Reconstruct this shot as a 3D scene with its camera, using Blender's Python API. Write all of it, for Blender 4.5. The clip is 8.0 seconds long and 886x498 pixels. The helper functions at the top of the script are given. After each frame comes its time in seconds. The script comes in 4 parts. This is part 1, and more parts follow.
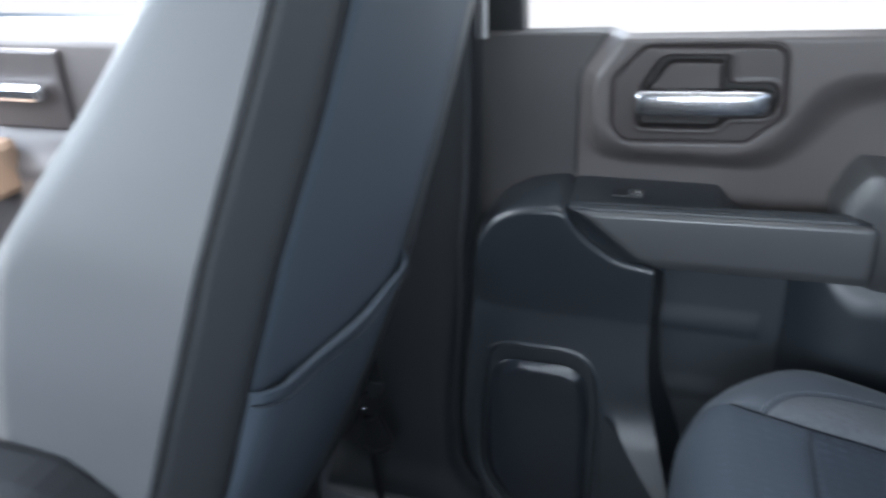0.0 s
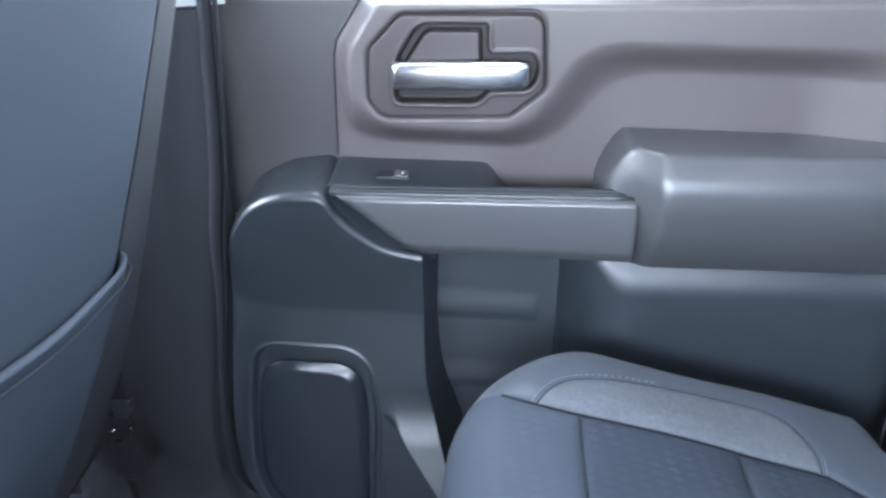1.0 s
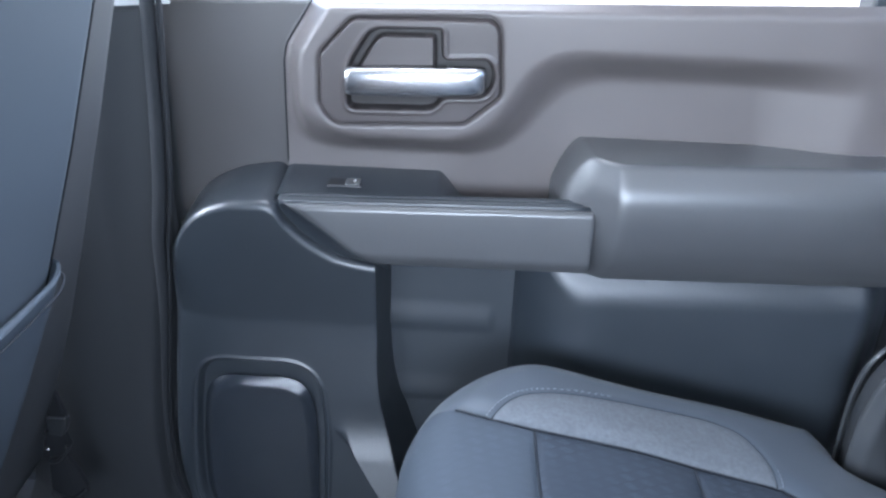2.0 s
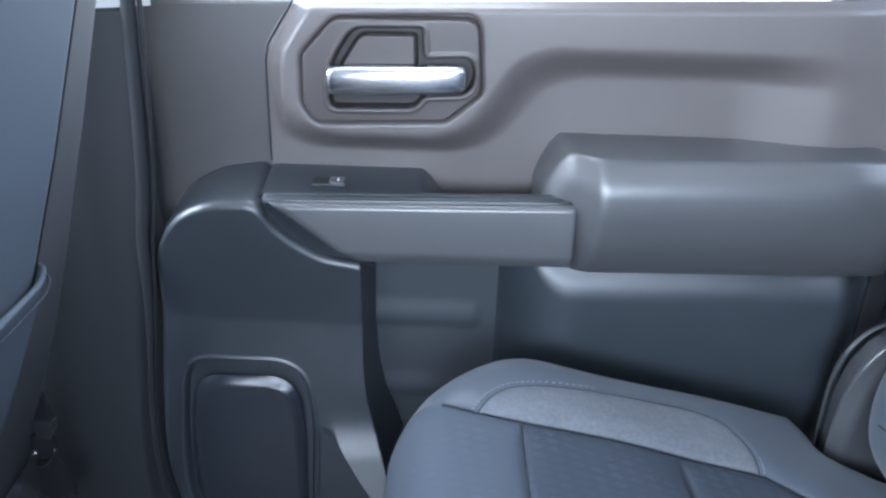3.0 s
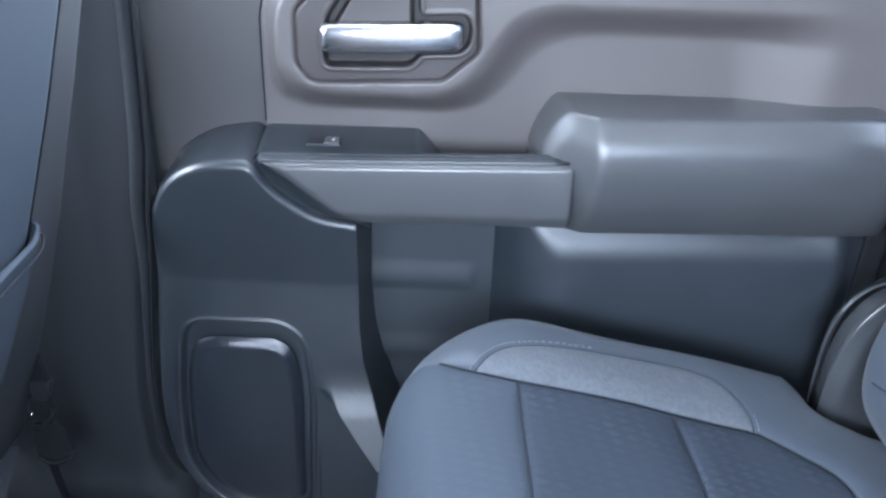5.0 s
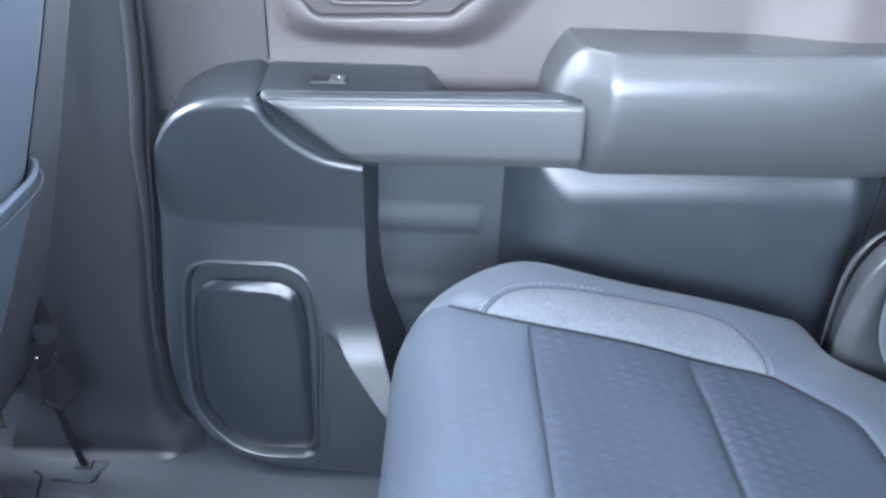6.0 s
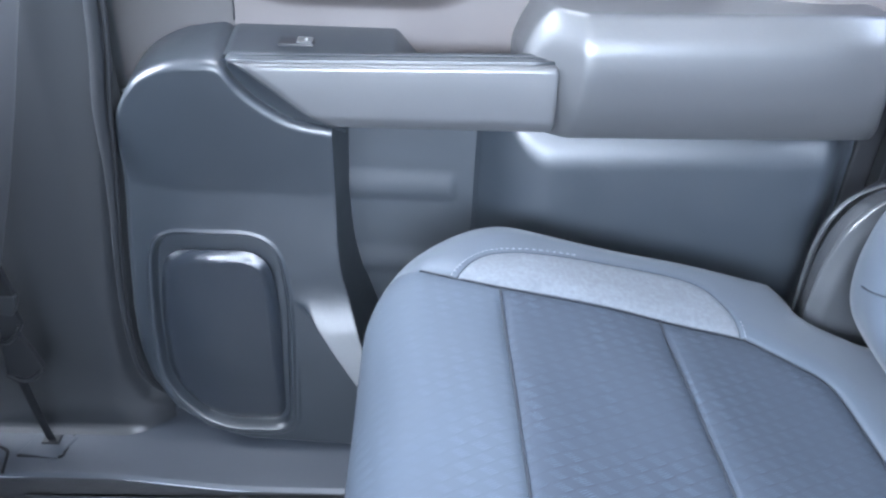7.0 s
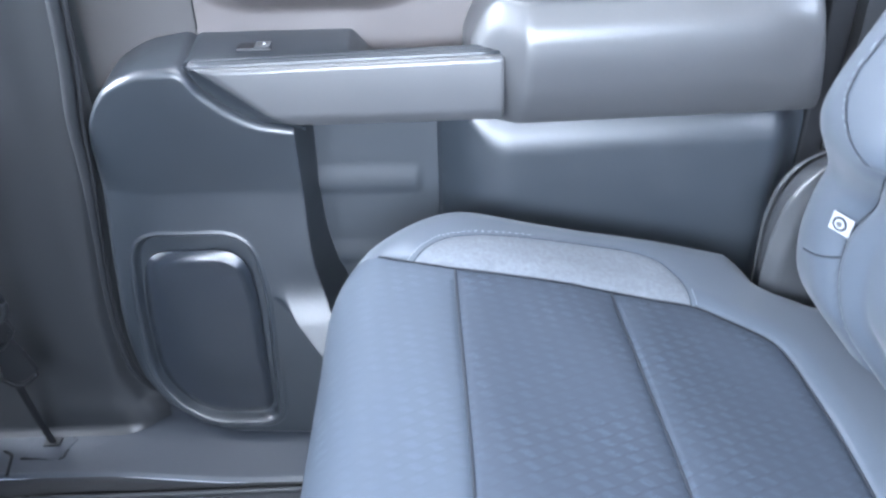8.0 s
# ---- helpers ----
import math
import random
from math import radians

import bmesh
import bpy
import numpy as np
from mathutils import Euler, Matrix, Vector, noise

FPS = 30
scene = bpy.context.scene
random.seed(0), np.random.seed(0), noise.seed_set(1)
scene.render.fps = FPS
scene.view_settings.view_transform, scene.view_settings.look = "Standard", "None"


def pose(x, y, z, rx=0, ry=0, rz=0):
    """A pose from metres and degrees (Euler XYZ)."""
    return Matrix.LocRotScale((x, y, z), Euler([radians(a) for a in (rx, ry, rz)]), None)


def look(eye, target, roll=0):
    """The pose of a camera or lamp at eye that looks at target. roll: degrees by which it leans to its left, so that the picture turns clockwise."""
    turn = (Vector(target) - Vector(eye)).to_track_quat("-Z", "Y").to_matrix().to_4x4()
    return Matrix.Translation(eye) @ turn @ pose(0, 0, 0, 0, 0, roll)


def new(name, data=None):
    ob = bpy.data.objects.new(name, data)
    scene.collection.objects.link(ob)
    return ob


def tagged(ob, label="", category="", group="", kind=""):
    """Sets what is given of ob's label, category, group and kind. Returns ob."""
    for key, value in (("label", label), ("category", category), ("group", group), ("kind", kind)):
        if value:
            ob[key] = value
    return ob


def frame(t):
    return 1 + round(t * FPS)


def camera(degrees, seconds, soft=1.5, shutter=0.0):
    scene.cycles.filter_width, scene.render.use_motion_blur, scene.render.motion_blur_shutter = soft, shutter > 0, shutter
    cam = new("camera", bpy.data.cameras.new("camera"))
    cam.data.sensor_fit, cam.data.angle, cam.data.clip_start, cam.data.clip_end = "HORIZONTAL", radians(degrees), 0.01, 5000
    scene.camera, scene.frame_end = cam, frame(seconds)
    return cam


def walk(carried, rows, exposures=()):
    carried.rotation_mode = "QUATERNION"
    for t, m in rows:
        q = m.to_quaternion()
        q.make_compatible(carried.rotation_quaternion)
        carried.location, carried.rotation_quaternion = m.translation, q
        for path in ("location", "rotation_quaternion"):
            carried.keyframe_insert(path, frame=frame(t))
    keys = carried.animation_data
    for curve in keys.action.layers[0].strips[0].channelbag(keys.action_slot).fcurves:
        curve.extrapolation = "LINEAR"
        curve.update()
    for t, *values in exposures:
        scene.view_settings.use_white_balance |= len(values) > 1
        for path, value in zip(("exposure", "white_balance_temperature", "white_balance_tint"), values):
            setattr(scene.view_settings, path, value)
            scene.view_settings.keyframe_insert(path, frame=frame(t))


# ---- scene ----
cam = camera(56.9, 8.0, soft=2.5, shutter=0.5)
PATH = [
    (0, (0.176, -1.039, 0.936), (-0.424, 0.658, 0.063), -2.9),
    (0.5, (0.203, -0.989, 0.923), (-0.094, 0.761, 0.002), -1.7),
    (1, (0.229, -0.934, 0.9), (0.055, 0.833, -0.022), 0.4),
    (1.5, (0.23, -0.91, 0.89), (0.124, 0.873, -0.009), 1.9),
    (3, (0.23, -0.921, 0.891), (0.202, 0.865, -0.008), 1.8),
    (3.5, (0.238, -0.926, 0.9), (0.232, 0.866, 0.012), 2.0),
    (4, (0.239, -0.929, 0.894), (0.242, 0.859, -0.002), 1.9),
    (4.5, (0.233, -0.927, 0.887), (0.231, 0.847, -0.037), 2.0),
    (6, (0.22, -0.913, 0.857), (0.21, 0.783, -0.203), 2.0),
    (6.5, (0.224, -0.913, 0.838), (0.234, 0.767, -0.247), 2.1),
    (7, (0.226, -0.91, 0.838), (0.275, 0.759, -0.263), 2.7),
    (7.5, (0.237, -0.917, 0.845), (0.311, 0.751, -0.255), 2.0),
    (8, (0.29, -0.953, 0.844), (0.293, 0.72, -0.252), -1.3),
]
walk(cam, [(t, look(eye, target, roll)) for t, eye, target, roll in PATH],
     [(0, 1.3, 6450, 10), (0.2, 2.0, 6380, 11), (0.5, 2.3, 6300, 12), (1.0, 2.6, 6100, 13), (3.0, 2.45, 6000, 12), (4.5, 2.4, 5900, 12), (6.0, 3.4, 6050, 13), (7.0, 3.5, 6080, 13), (8.0, 3.55, 6150, 13.5)])

# ---- light ----
SUN_UP, SUN_TURN = radians(62), radians(166)
world = bpy.data.worlds.new("sky")
scene.world = world
world.use_nodes = True
wn = world.node_tree
sky = wn.nodes.new("ShaderNodeTexSky")
sky.sky_type, sky.sun_disc, sky.sun_elevation, sky.sun_rotation = "NISHITA", False, SUN_UP, SUN_TURN
wn.nodes["Background"].inputs["Strength"].default_value = 0.15
wn.links.new(sky.outputs["Color"], wn.nodes["Background"].inputs["Color"])


def lamp(name, eye, target, energy, w, h, color):
    data = bpy.data.lights.new(name, "AREA")
    data.shape, data.size, data.size_y, data.energy, data.color = "RECTANGLE", w, h, energy, color
    ob = new(name, data)
    ob.matrix_world = look(eye, target)
    return ob


sun = new("sun", bpy.data.lights.new("sun", "SUN"))
sun.data.energy, sun.data.angle, sun.data.color = 4.0, radians(0.6), (1.0, 0.95, 0.88)
sun.matrix_world = look((math.sin(SUN_TURN) * 5, math.cos(SUN_TURN) * 5, 5 * math.tan(SUN_UP)), (0, 0, 0))
# daylight in the far windows, the near side windows, the windscreen and the back window
lamp("far_window_light", (0.13, 0.058, 0.91), (-0.05, -1.0, 0.50), 1.5, 0.42, 0.30, (0.86, 0.93, 1.0))
lamp("far_front_window_light", (-0.76, 0.058, 0.91), (-0.25, -0.50, 0.0), 7.0, 0.60, 0.30, (0.86, 0.93, 1.0))
# added lamp over an unseen roof opening, lighting the cab from above
lamp("added_roof_light", (-0.525, -0.775, 1.26), (-0.525, -0.775, 0), 2.2, 0.64, 0.64, (0.80, 0.90, 1.0))
lamp("front_window_light", (-0.58, -1.60, 0.93), (-0.1, 0, 0.50), 4.2, 0.40, 0.34, (0.82, 0.91, 1.0))
lamp("near_window_light", (0.00, -1.60, 0.93), (0.05, 0, 0.60), 2.6, 0.26, 0.34, (0.80, 0.90, 1.0))
lamp("near_window_light", (0.28, -1.60, 0.93), (0.30, 0, 0.60), 1.7, 0.26, 0.34, (0.80, 0.90, 1.0))
lamp("near_window_light", (0.56, -1.60, 0.93), (0.55, 0, 0.60), 0.75, 0.26, 0.34, (0.80, 0.90, 1.0))
lamp("windscreen_light", (-1.55, -0.75, 1.02), (0, -0.6, 0.60), 10.0, 1.3, 0.5, (0.82, 0.91, 1.0))
lamp("back_window_light", (1.02, -0.75, 1.0), (0, -0.6, 0.60), 2.0, 1.0, 0.32, (0.80, 0.90, 1.0))


# ---- materials ----
def shader(name, color, rough=0.5, metal=0.0, grain=0.0, grain_size=900.0, vary=0.12, vary_size=7.0, bump=0.05, spec=0.5, coat=0.0, sheen=0.0, mottle=0.0, mottle_size=170.0):
    m = bpy.data.materials.new(name)
    m.use_nodes = True
    n, l = m.node_tree.nodes, m.node_tree.links
    b = n["Principled BSDF"]
    b.inputs["Roughness"].default_value, b.inputs["Metallic"].default_value = rough, metal
    b.inputs["Specular IOR Level"].default_value = spec
    b.inputs["Coat Weight"].default_value, b.inputs["Sheen Weight"].default_value = coat, sheen
    co = n.new("ShaderNodeTexCoord")
    big = n.new("ShaderNodeTexNoise")
    big.inputs["Scale"].default_value, big.inputs["Detail"].default_value = vary_size, 6
    fine = n.new("ShaderNodeTexNoise")
    fine.inputs["Scale"].default_value, fine.inputs["Detail"].default_value = grain_size, 2
    l.new(co.outputs["Object"], big.inputs["Vector"])
    l.new(co.outputs["Object"], fine.inputs["Vector"])
    mix = n.new("ShaderNodeMix")
    mix.data_type = "RGBA"
    mix.inputs["A"].default_value = (*[v * (1 - vary) for v in color], 1)
    mix.inputs["B"].default_value = (*[min(1, v * (1 + vary)) for v in color], 1)
    l.new(big.outputs["Fac"], mix.inputs["Factor"])
    gm = n.new("ShaderNodeMix")
    gm.data_type, gm.blend_type = "RGBA", "MULTIPLY"
    gm.inputs["Factor"].default_value = grain
    l.new(mix.outputs["Result"], gm.inputs["A"])
    l.new(fine.outputs["Fac"], gm.inputs["B"])
    l.new(gm.outputs["Result"], b.inputs["Base Color"])
    rr = n.new("ShaderNodeMapRange")
    rr.inputs["To Min"].default_value, rr.inputs["To Max"].default_value = max(0.02, rough - 0.10), min(1, rough + 0.10)
    l.new(big.outputs["Fac"], rr.inputs["Value"])
    l.new(rr.outputs["Result"], b.inputs["Roughness"])
    bp = n.new("ShaderNodeBump")
    bp.inputs["Strength"].default_value, bp.inputs["Distance"].default_value = bump, 0.001
    l.new(fine.outputs["Fac"], bp.inputs["Height"])
    if mottle:
        mid = n.new("ShaderNodeTexNoise")
        mid.inputs["Scale"].default_value, mid.inputs["Detail"].default_value = mottle_size, 3
        l.new(co.outputs["Object"], mid.inputs["Vector"])
        soft = n.new("ShaderNodeBump")
        soft.inputs["Strength"].default_value, soft.inputs["Distance"].default_value = mottle, 0.002
        l.new(mid.outputs["Fac"], soft.inputs["Height"])
        l.new(soft.outputs["Normal"], bp.inputs["Normal"])
    l.new(bp.outputs["Normal"], b.inputs["Normal"])
    return m


PLASTIC = shader("charcoal_plastic", (0.0210, 0.0258, 0.0316), 0.39, bump=0.14, grain_size=1100, spec=0.8, vary=0.2, vary_size=16, mottle=0.08)
EDGETRIM = shader("dark_grey_edge_trim", (0.064, 0.060, 0.060), 0.46, bump=0.10, grain_size=1100, spec=0.5, mottle=0.04)
SEAL = shader("matt_door_seal", (0.013, 0.0145, 0.017), 0.7, bump=0.1, spec=0.25)
BEZEL = shader("grey_bezel_plastic", (0.058, 0.0485, 0.0475), 0.42, bump=0.08, grain_size=1100, spec=0.6)
HINGE = shader("grey_hinge_plastic", (0.048, 0.051, 0.055), 0.24, bump=0.06, grain_size=1100, spec=0.8)
UPPER = shader("soft_grey_trim", (0.106, 0.0935, 0.091), 0.42, bump=0.10, grain_size=1100, spec=0.6, mottle=0.04)
LOWER = shader("charcoal_lower_trim", (0.0225, 0.0280, 0.0345), 0.40, bump=0.14, grain_size=1000, spec=0.8, vary=0.16, vary_size=20, mottle=0.10, mottle_size=230.0)
BAYMAT = shader("grey_bay_plastic", (0.036, 0.042, 0.049), 0.46, bump=0.12, grain_size=1000, spec=0.6, vary=0.14, vary_size=14, mottle=0.05)
PADMAT = shader("soft_armrest_vinyl", (0.059, 0.0605, 0.064), 0.34, bump=0.14, grain_size=1000, spec=0.8, mottle=0.08)
# bezel plastic in a darker tone that carries the shade of the lever recess
CUPMAT = shader("shaded_cup_plastic", (0.030, 0.0265, 0.0262), 0.50, bump=0.08, spec=0.4)
DARK = shader("black_plastic", (0.012, 0.013, 0.015), 0.45, bump=0.08)
RUBBER = shader("black_rubber", (0.009, 0.010, 0.012), 0.75, bump=0.1, spec=0.3)
CHROME = shader("satin_chrome", (0.68, 0.68, 0.70), 0.27, 1.0, vary=0.04, bump=0.01)
PILLAR = shader("pillar_plastic", (0.0205, 0.0225, 0.0252), 0.45, bump=0.12)
LIGHTGREY = shader("light_grey_plastic", (0.42, 0.42, 0.42), 0.55, bump=0.08)
VINYL = shader("blue_grey_seat_vinyl", (0.049, 0.061, 0.078), 0.48, bump=0.10, grain_size=700, sheen=0.1)
PANELMAT = shader("front_seat_back_panel", (0.056, 0.070, 0.088), 0.8, bump=0.10, grain_size=700, spec=0.3)
SEATSIDE = shader("grey_front_seat_vinyl", (0.052, 0.054, 0.058), 0.56, bump=0.10, grain_size=700, mottle=0.04)
HEATHER = shader("heathered_grey_cloth", (0.120, 0.132, 0.150), 0.85, grain=0.4, grain_size=240, vary=0.22, vary_size=75, bump=0.4, mottle=0.3, mottle_size=80.0)
THREAD = shader("pale_thread", (0.27, 0.29, 0.32), 0.7)
CARPET = shader("black_carpet", (0.02, 0.021, 0.024), 0.95, grain=0.6, grain_size=500, bump=0.6, sheen=0.2)
MATRUB = shader("rubber_floor_mat", (0.03, 0.033, 0.037), 0.55, bump=0.15)
SILL = shader("sill_plastic", (0.032, 0.038, 0.048), 0.50, bump=0.12)
ROOFMAT = shader("headliner_cloth", (0.5, 0.49, 0.47), 0.9, bump=0.2)
BODY = shader("dark_body_panel", (0.06, 0.065, 0.07), 0.4)
GROUND = shader("pale_concrete", (0.36, 0.35, 0.33), 0.85, grain=0.3, grain_size=60, bump=0.3)
SEAMMAT = shader("dark_blue_seam", (0.010, 0.014, 0.021), 0.8)
TAGMAT = shader("pale_woven_tag", (0.27, 0.28, 0.30), 0.8)
WHITE = shader("white_label", (0.8, 0.8, 0.8), 0.5)


def glass():
    m = bpy.data.materials.new("window_glass")
    m.use_nodes = True
    n, l = m.node_tree.nodes, m.node_tree.links
    n.remove(n["Principled BSDF"])
    mixer, clear, gloss = n.new("ShaderNodeMixShader"), n.new("ShaderNodeBsdfTransparent"), n.new("ShaderNodeBsdfGlossy")
    gloss.inputs["Roughness"].default_value = 0.02
    mixer.inputs["Fac"].default_value = 0.06
    l.new(clear.outputs[0], mixer.inputs[1])
    l.new(gloss.outputs[0], mixer.inputs[2])
    l.new(mixer.outputs[0], n["Material Output"].inputs["Surface"])
    return m


GLASS = glass()


def woven(name, color, strength):
    """Seat cloth: slanting rows of cells, every other cell finely ribbed, worn unevenly."""
    m = shader(name, color, 0.8, bump=0.1, spec=0.3, vary=0.06, vary_size=22)
    n, l = m.node_tree.nodes, m.node_tree.links
    b = n["Principled BSDF"]
    co = n.new("ShaderNodeTexCoord")
    sep = n.new("ShaderNodeSeparateXYZ")
    # the weave is pulled slightly out of true
    pull, less, shift = n.new("ShaderNodeTexNoise"), n.new("ShaderNodeVectorMath"), n.new("ShaderNodeVectorMath")
    pull.inputs["Scale"].default_value, pull.inputs["Detail"].default_value = 34, 3
    less.operation, shift.operation = "MULTIPLY_ADD", "ADD"
    less.inputs[1].default_value, less.inputs[2].default_value = (0.005, 0.005, 0), (-0.0025, -0.0025, 0)
    l.new(co.outputs["Object"], pull.inputs["Vector"])
    l.new(pull.outputs["Color"], less.inputs[0])
    l.new(co.outputs["Object"], shift.inputs[0])
    l.new(less.outputs[0], shift.inputs[1])
    l.new(shift.outputs[0], sep.inputs[0])

    def op(kind, a, c=None):
        node = n.new("ShaderNodeMath")
        node.operation = kind
        for k, v in enumerate((a, c)):
            if v is None:
                continue
            if isinstance(v, (int, float)):
                node.inputs[k].default_value = v
            else:
                l.new(v, node.inputs[k])
        return node.outputs[0]

    x, y = sep.outputs["X"], sep.outputs["Y"]
    # rows run slantwise; every other cell of a row is ribbed along it
    turn, row_h, cell_w, ribs = radians(28.8), 0.0115, 0.0189, 6
    along_row = op("ADD", op("MULTIPLY", x, math.cos(turn)), op("MULTIPLY", y, math.sin(turn)))
    across = op("DIVIDE", op("SUBTRACT", op("MULTIPLY", x, math.sin(turn)), op("MULTIPLY", y, math.cos(turn))), row_h)
    row, part_row = op("FLOOR", across), op("FRACT", across)
    place = op("FRACT", op("DIVIDE", op("ADD", op("SUBTRACT", along_row, op("MULTIPLY", part_row, 0.52 * row_h)), op("MULTIPLY", row, 0.0040)), cell_w))
    clamp = lambda f: op("MINIMUM", op("MAXIMUM", f, 0.0), 1.0)
    off_row = op("MULTIPLY", op("ABSOLUTE", op("SUBTRACT", part_row, 0.5)), 2.0)
    lines = clamp(op("MULTIPLY", op("SUBTRACT", off_row, 0.84), 7.0))
    even = op("MULTIPLY", clamp(op("MULTIPLY", op("SUBTRACT", 0.24, op("ABSOLUTE", op("SUBTRACT", place, 0.5))), 16.0)), op("SUBTRACT", 1.0, lines))
    hatch = op("MULTIPLY", op("SINE", op("MULTIPLY", across, 2 * math.pi * ribs)), even)
    worn = n.new("ShaderNodeTexNoise")
    worn.inputs["Scale"].default_value, worn.inputs["Detail"].default_value = 15, 3
    l.new(co.outputs["Object"], worn.inputs["Vector"])
    patchy = op("MINIMUM", op("MAXIMUM", op("MULTIPLY", op("SUBTRACT", worn.outputs["Fac"], 0.32), 3.0), 0.30), 1.0)
    dips = op("MULTIPLY", op("MULTIPLY", lines, patchy), 0.26 * strength)
    threads = op("MULTIPLY", op("MULTIPLY", op("ADD", op("MULTIPLY", hatch, 0.60), op("MULTIPLY", even, 0.20)), patchy), strength)
    tone = op("ADD", op("SUBTRACT", 1.0, dips), threads)
    old = b.inputs["Base Color"].links[0].from_socket
    mx = n.new("ShaderNodeMix")
    mx.data_type, mx.blend_type = "RGBA", "MULTIPLY"
    mx.inputs["Factor"].default_value = 1.0
    l.new(old, mx.inputs["A"])
    l.new(tone, mx.inputs["B"])
    l.new(mx.outputs["Result"], b.inputs["Base Color"])
    bp = n.new("ShaderNodeBump")
    bp.inputs["Strength"].default_value, bp.inputs["Distance"].default_value = 0.4, 0.0008
    l.new(tone, bp.inputs["Height"])
    l.new(bp.outputs["Normal"], b.inputs["Normal"])
    return m


def dotted():
    """Speaker grille: black plastic with small raised dots."""
    m = shader("perforated_grille", (0.018, 0.022, 0.028), 0.13, bump=0.02, spec=0.9)
    n, l = m.node_tree.nodes, m.node_tree.links
    b = n["Principled BSDF"]
    co = n.new("ShaderNodeTexCoord")
    vo = n.new("ShaderNodeTexVoronoi")
    vo.inputs["Scale"].default_value, vo.inputs["Randomness"].default_value = 400, 0.0
    turn = n.new("ShaderNodeMapping")
    turn.inputs["Rotation"].default_value, turn.inputs["Scale"].default_value = (0, radians(38), 0), (1, 0, 1)
    l.new(co.outputs["Object"], turn.inputs["Vector"])
    l.new(turn.outputs["Vector"], vo.inputs["Vector"])
    bp = n.new("ShaderNodeBump")
    bp.inputs["Strength"].default_value, bp.inputs["Distance"].default_value = 0.45, 0.0010
    l.new(vo.outputs["Distance"], bp.inputs["Height"])
    l.new(bp.outputs["Normal"], b.inputs["Normal"])
    return m


WOVEN, WOVEN_FRONT, GRILLE = woven("woven_seat_cloth", (0.0310, 0.0397, 0.0540), 1.1), woven("smooth_woven_seat_cloth", (0.050, 0.0625, 0.0805), 0.45), dotted()


# ---- mesh helpers ----
def mesh_object(name, verts, faces, material, parent=None, label="", smooth=True):
    me = bpy.data.meshes.new(name)
    me.from_pydata([tuple(map(float, v)) for v in verts], [], [tuple(map(int, f)) for f in faces])
    me.materials.append(material)
    for p in me.polygons:
        p.use_smooth = smooth
    me.update()
    ob = new(name, me)
    ob.parent = parent
    return tagged(ob, label) if label else ob


def part(name, bm, material, parent=None, label="", smooth=False):
    me = bpy.data.meshes.new(name)
    bmesh.ops.recalc_face_normals(bm, faces=bm.faces)
    bm.to_mesh(me)
    bm.free()
    me.materials.append(material)
    for p in me.polygons:
        p.use_smooth = smooth
    ob = new(name, me)
    ob.parent = parent
    return tagged(ob, label) if label else ob


def thing(name, place, label, category, kind="", group=""):
    ob = new(name)
    ob.empty_display_size = 0.05
    ob.location = (0, 0, 0)
    return tagged(ob, label, category, group, kind)


def grid(name, P, material, parent=None, label="", keep=None, flip=False):
    """A sheet from an array of places (rows, columns, 3); keep: which cells stay."""
    r, c = P.shape[:2]
    idx = np.arange(r * c).reshape(r, c)
    F = np.stack([idx[:-1, :-1], idx[:-1, 1:], idx[1:, 1:], idx[1:, :-1]], -1)
    F = F[keep] if keep is not None else F.reshape(-1, 4)
    if flip:
        F = F[:, ::-1]
    used = np.unique(F)
    back = np.zeros(r * c, int)
    back[used] = np.arange(len(used))
    return mesh_object(name, P.reshape(-1, 3)[used], back[F], material, parent, label)


def cells(mask):
    return mask[:-1, :-1] & mask[1:, :-1] & mask[:-1, 1:] & mask[1:, 1:]


def mid_of(a):
    return (a[:-1, :-1] + a[1:, 1:]) / 2


def smooth(a, b, v):
    t = np.clip((v - a) / (b - a), 0, 1)
    return t * t * (3 - 2 * t)


def sd(poly, X, Z):
    """Signed distance to a polygon, positive inside."""
    P = np.asarray(poly, float)
    best = np.full(X.shape, 1e9)
    inside = np.zeros(X.shape, bool)
    for (ax, az), (bx, bz) in zip(P, np.roll(P, -1, 0)):
        ex, ez = bx - ax, bz - az
        t = np.clip(((X - ax) * ex + (Z - az) * ez) / (ex * ex + ez * ez), 0, 1)
        best = np.minimum(best, np.hypot(X - ax - t * ex, Z - az - t * ez))
        if bz != az:
            cross = (az > Z) != (bz > Z)
            inside ^= cross & (X < ex * (Z - az) / (bz - az) + ax)
    return np.where(inside, best, -best)


def rounded(poly, r, X, Z):
    """Signed distance to a polygon whose corners are rounded by about r."""
    P = np.asarray(poly, float)
    mid = P.mean(0)
    half = np.abs(P - mid).max(0)
    return sd(mid + (P - mid) * (1 - r / half), X, Z) + r


def smin(a, b, k):
    h = np.clip(0.5 + 0.5 * (b - a) / k, 0, 1)
    return b * (1 - h) + a * h - k * h * (1 - h)


def smax(a, b, k):
    return -smin(-a, -b, k)


def mesh_xz(x0, x1, z0, z1, step):
    xs, zs = np.arange(x0, x1 + step / 2, step), np.arange(z0, z1 + step / 2, step)
    return np.meshgrid(xs, zs)


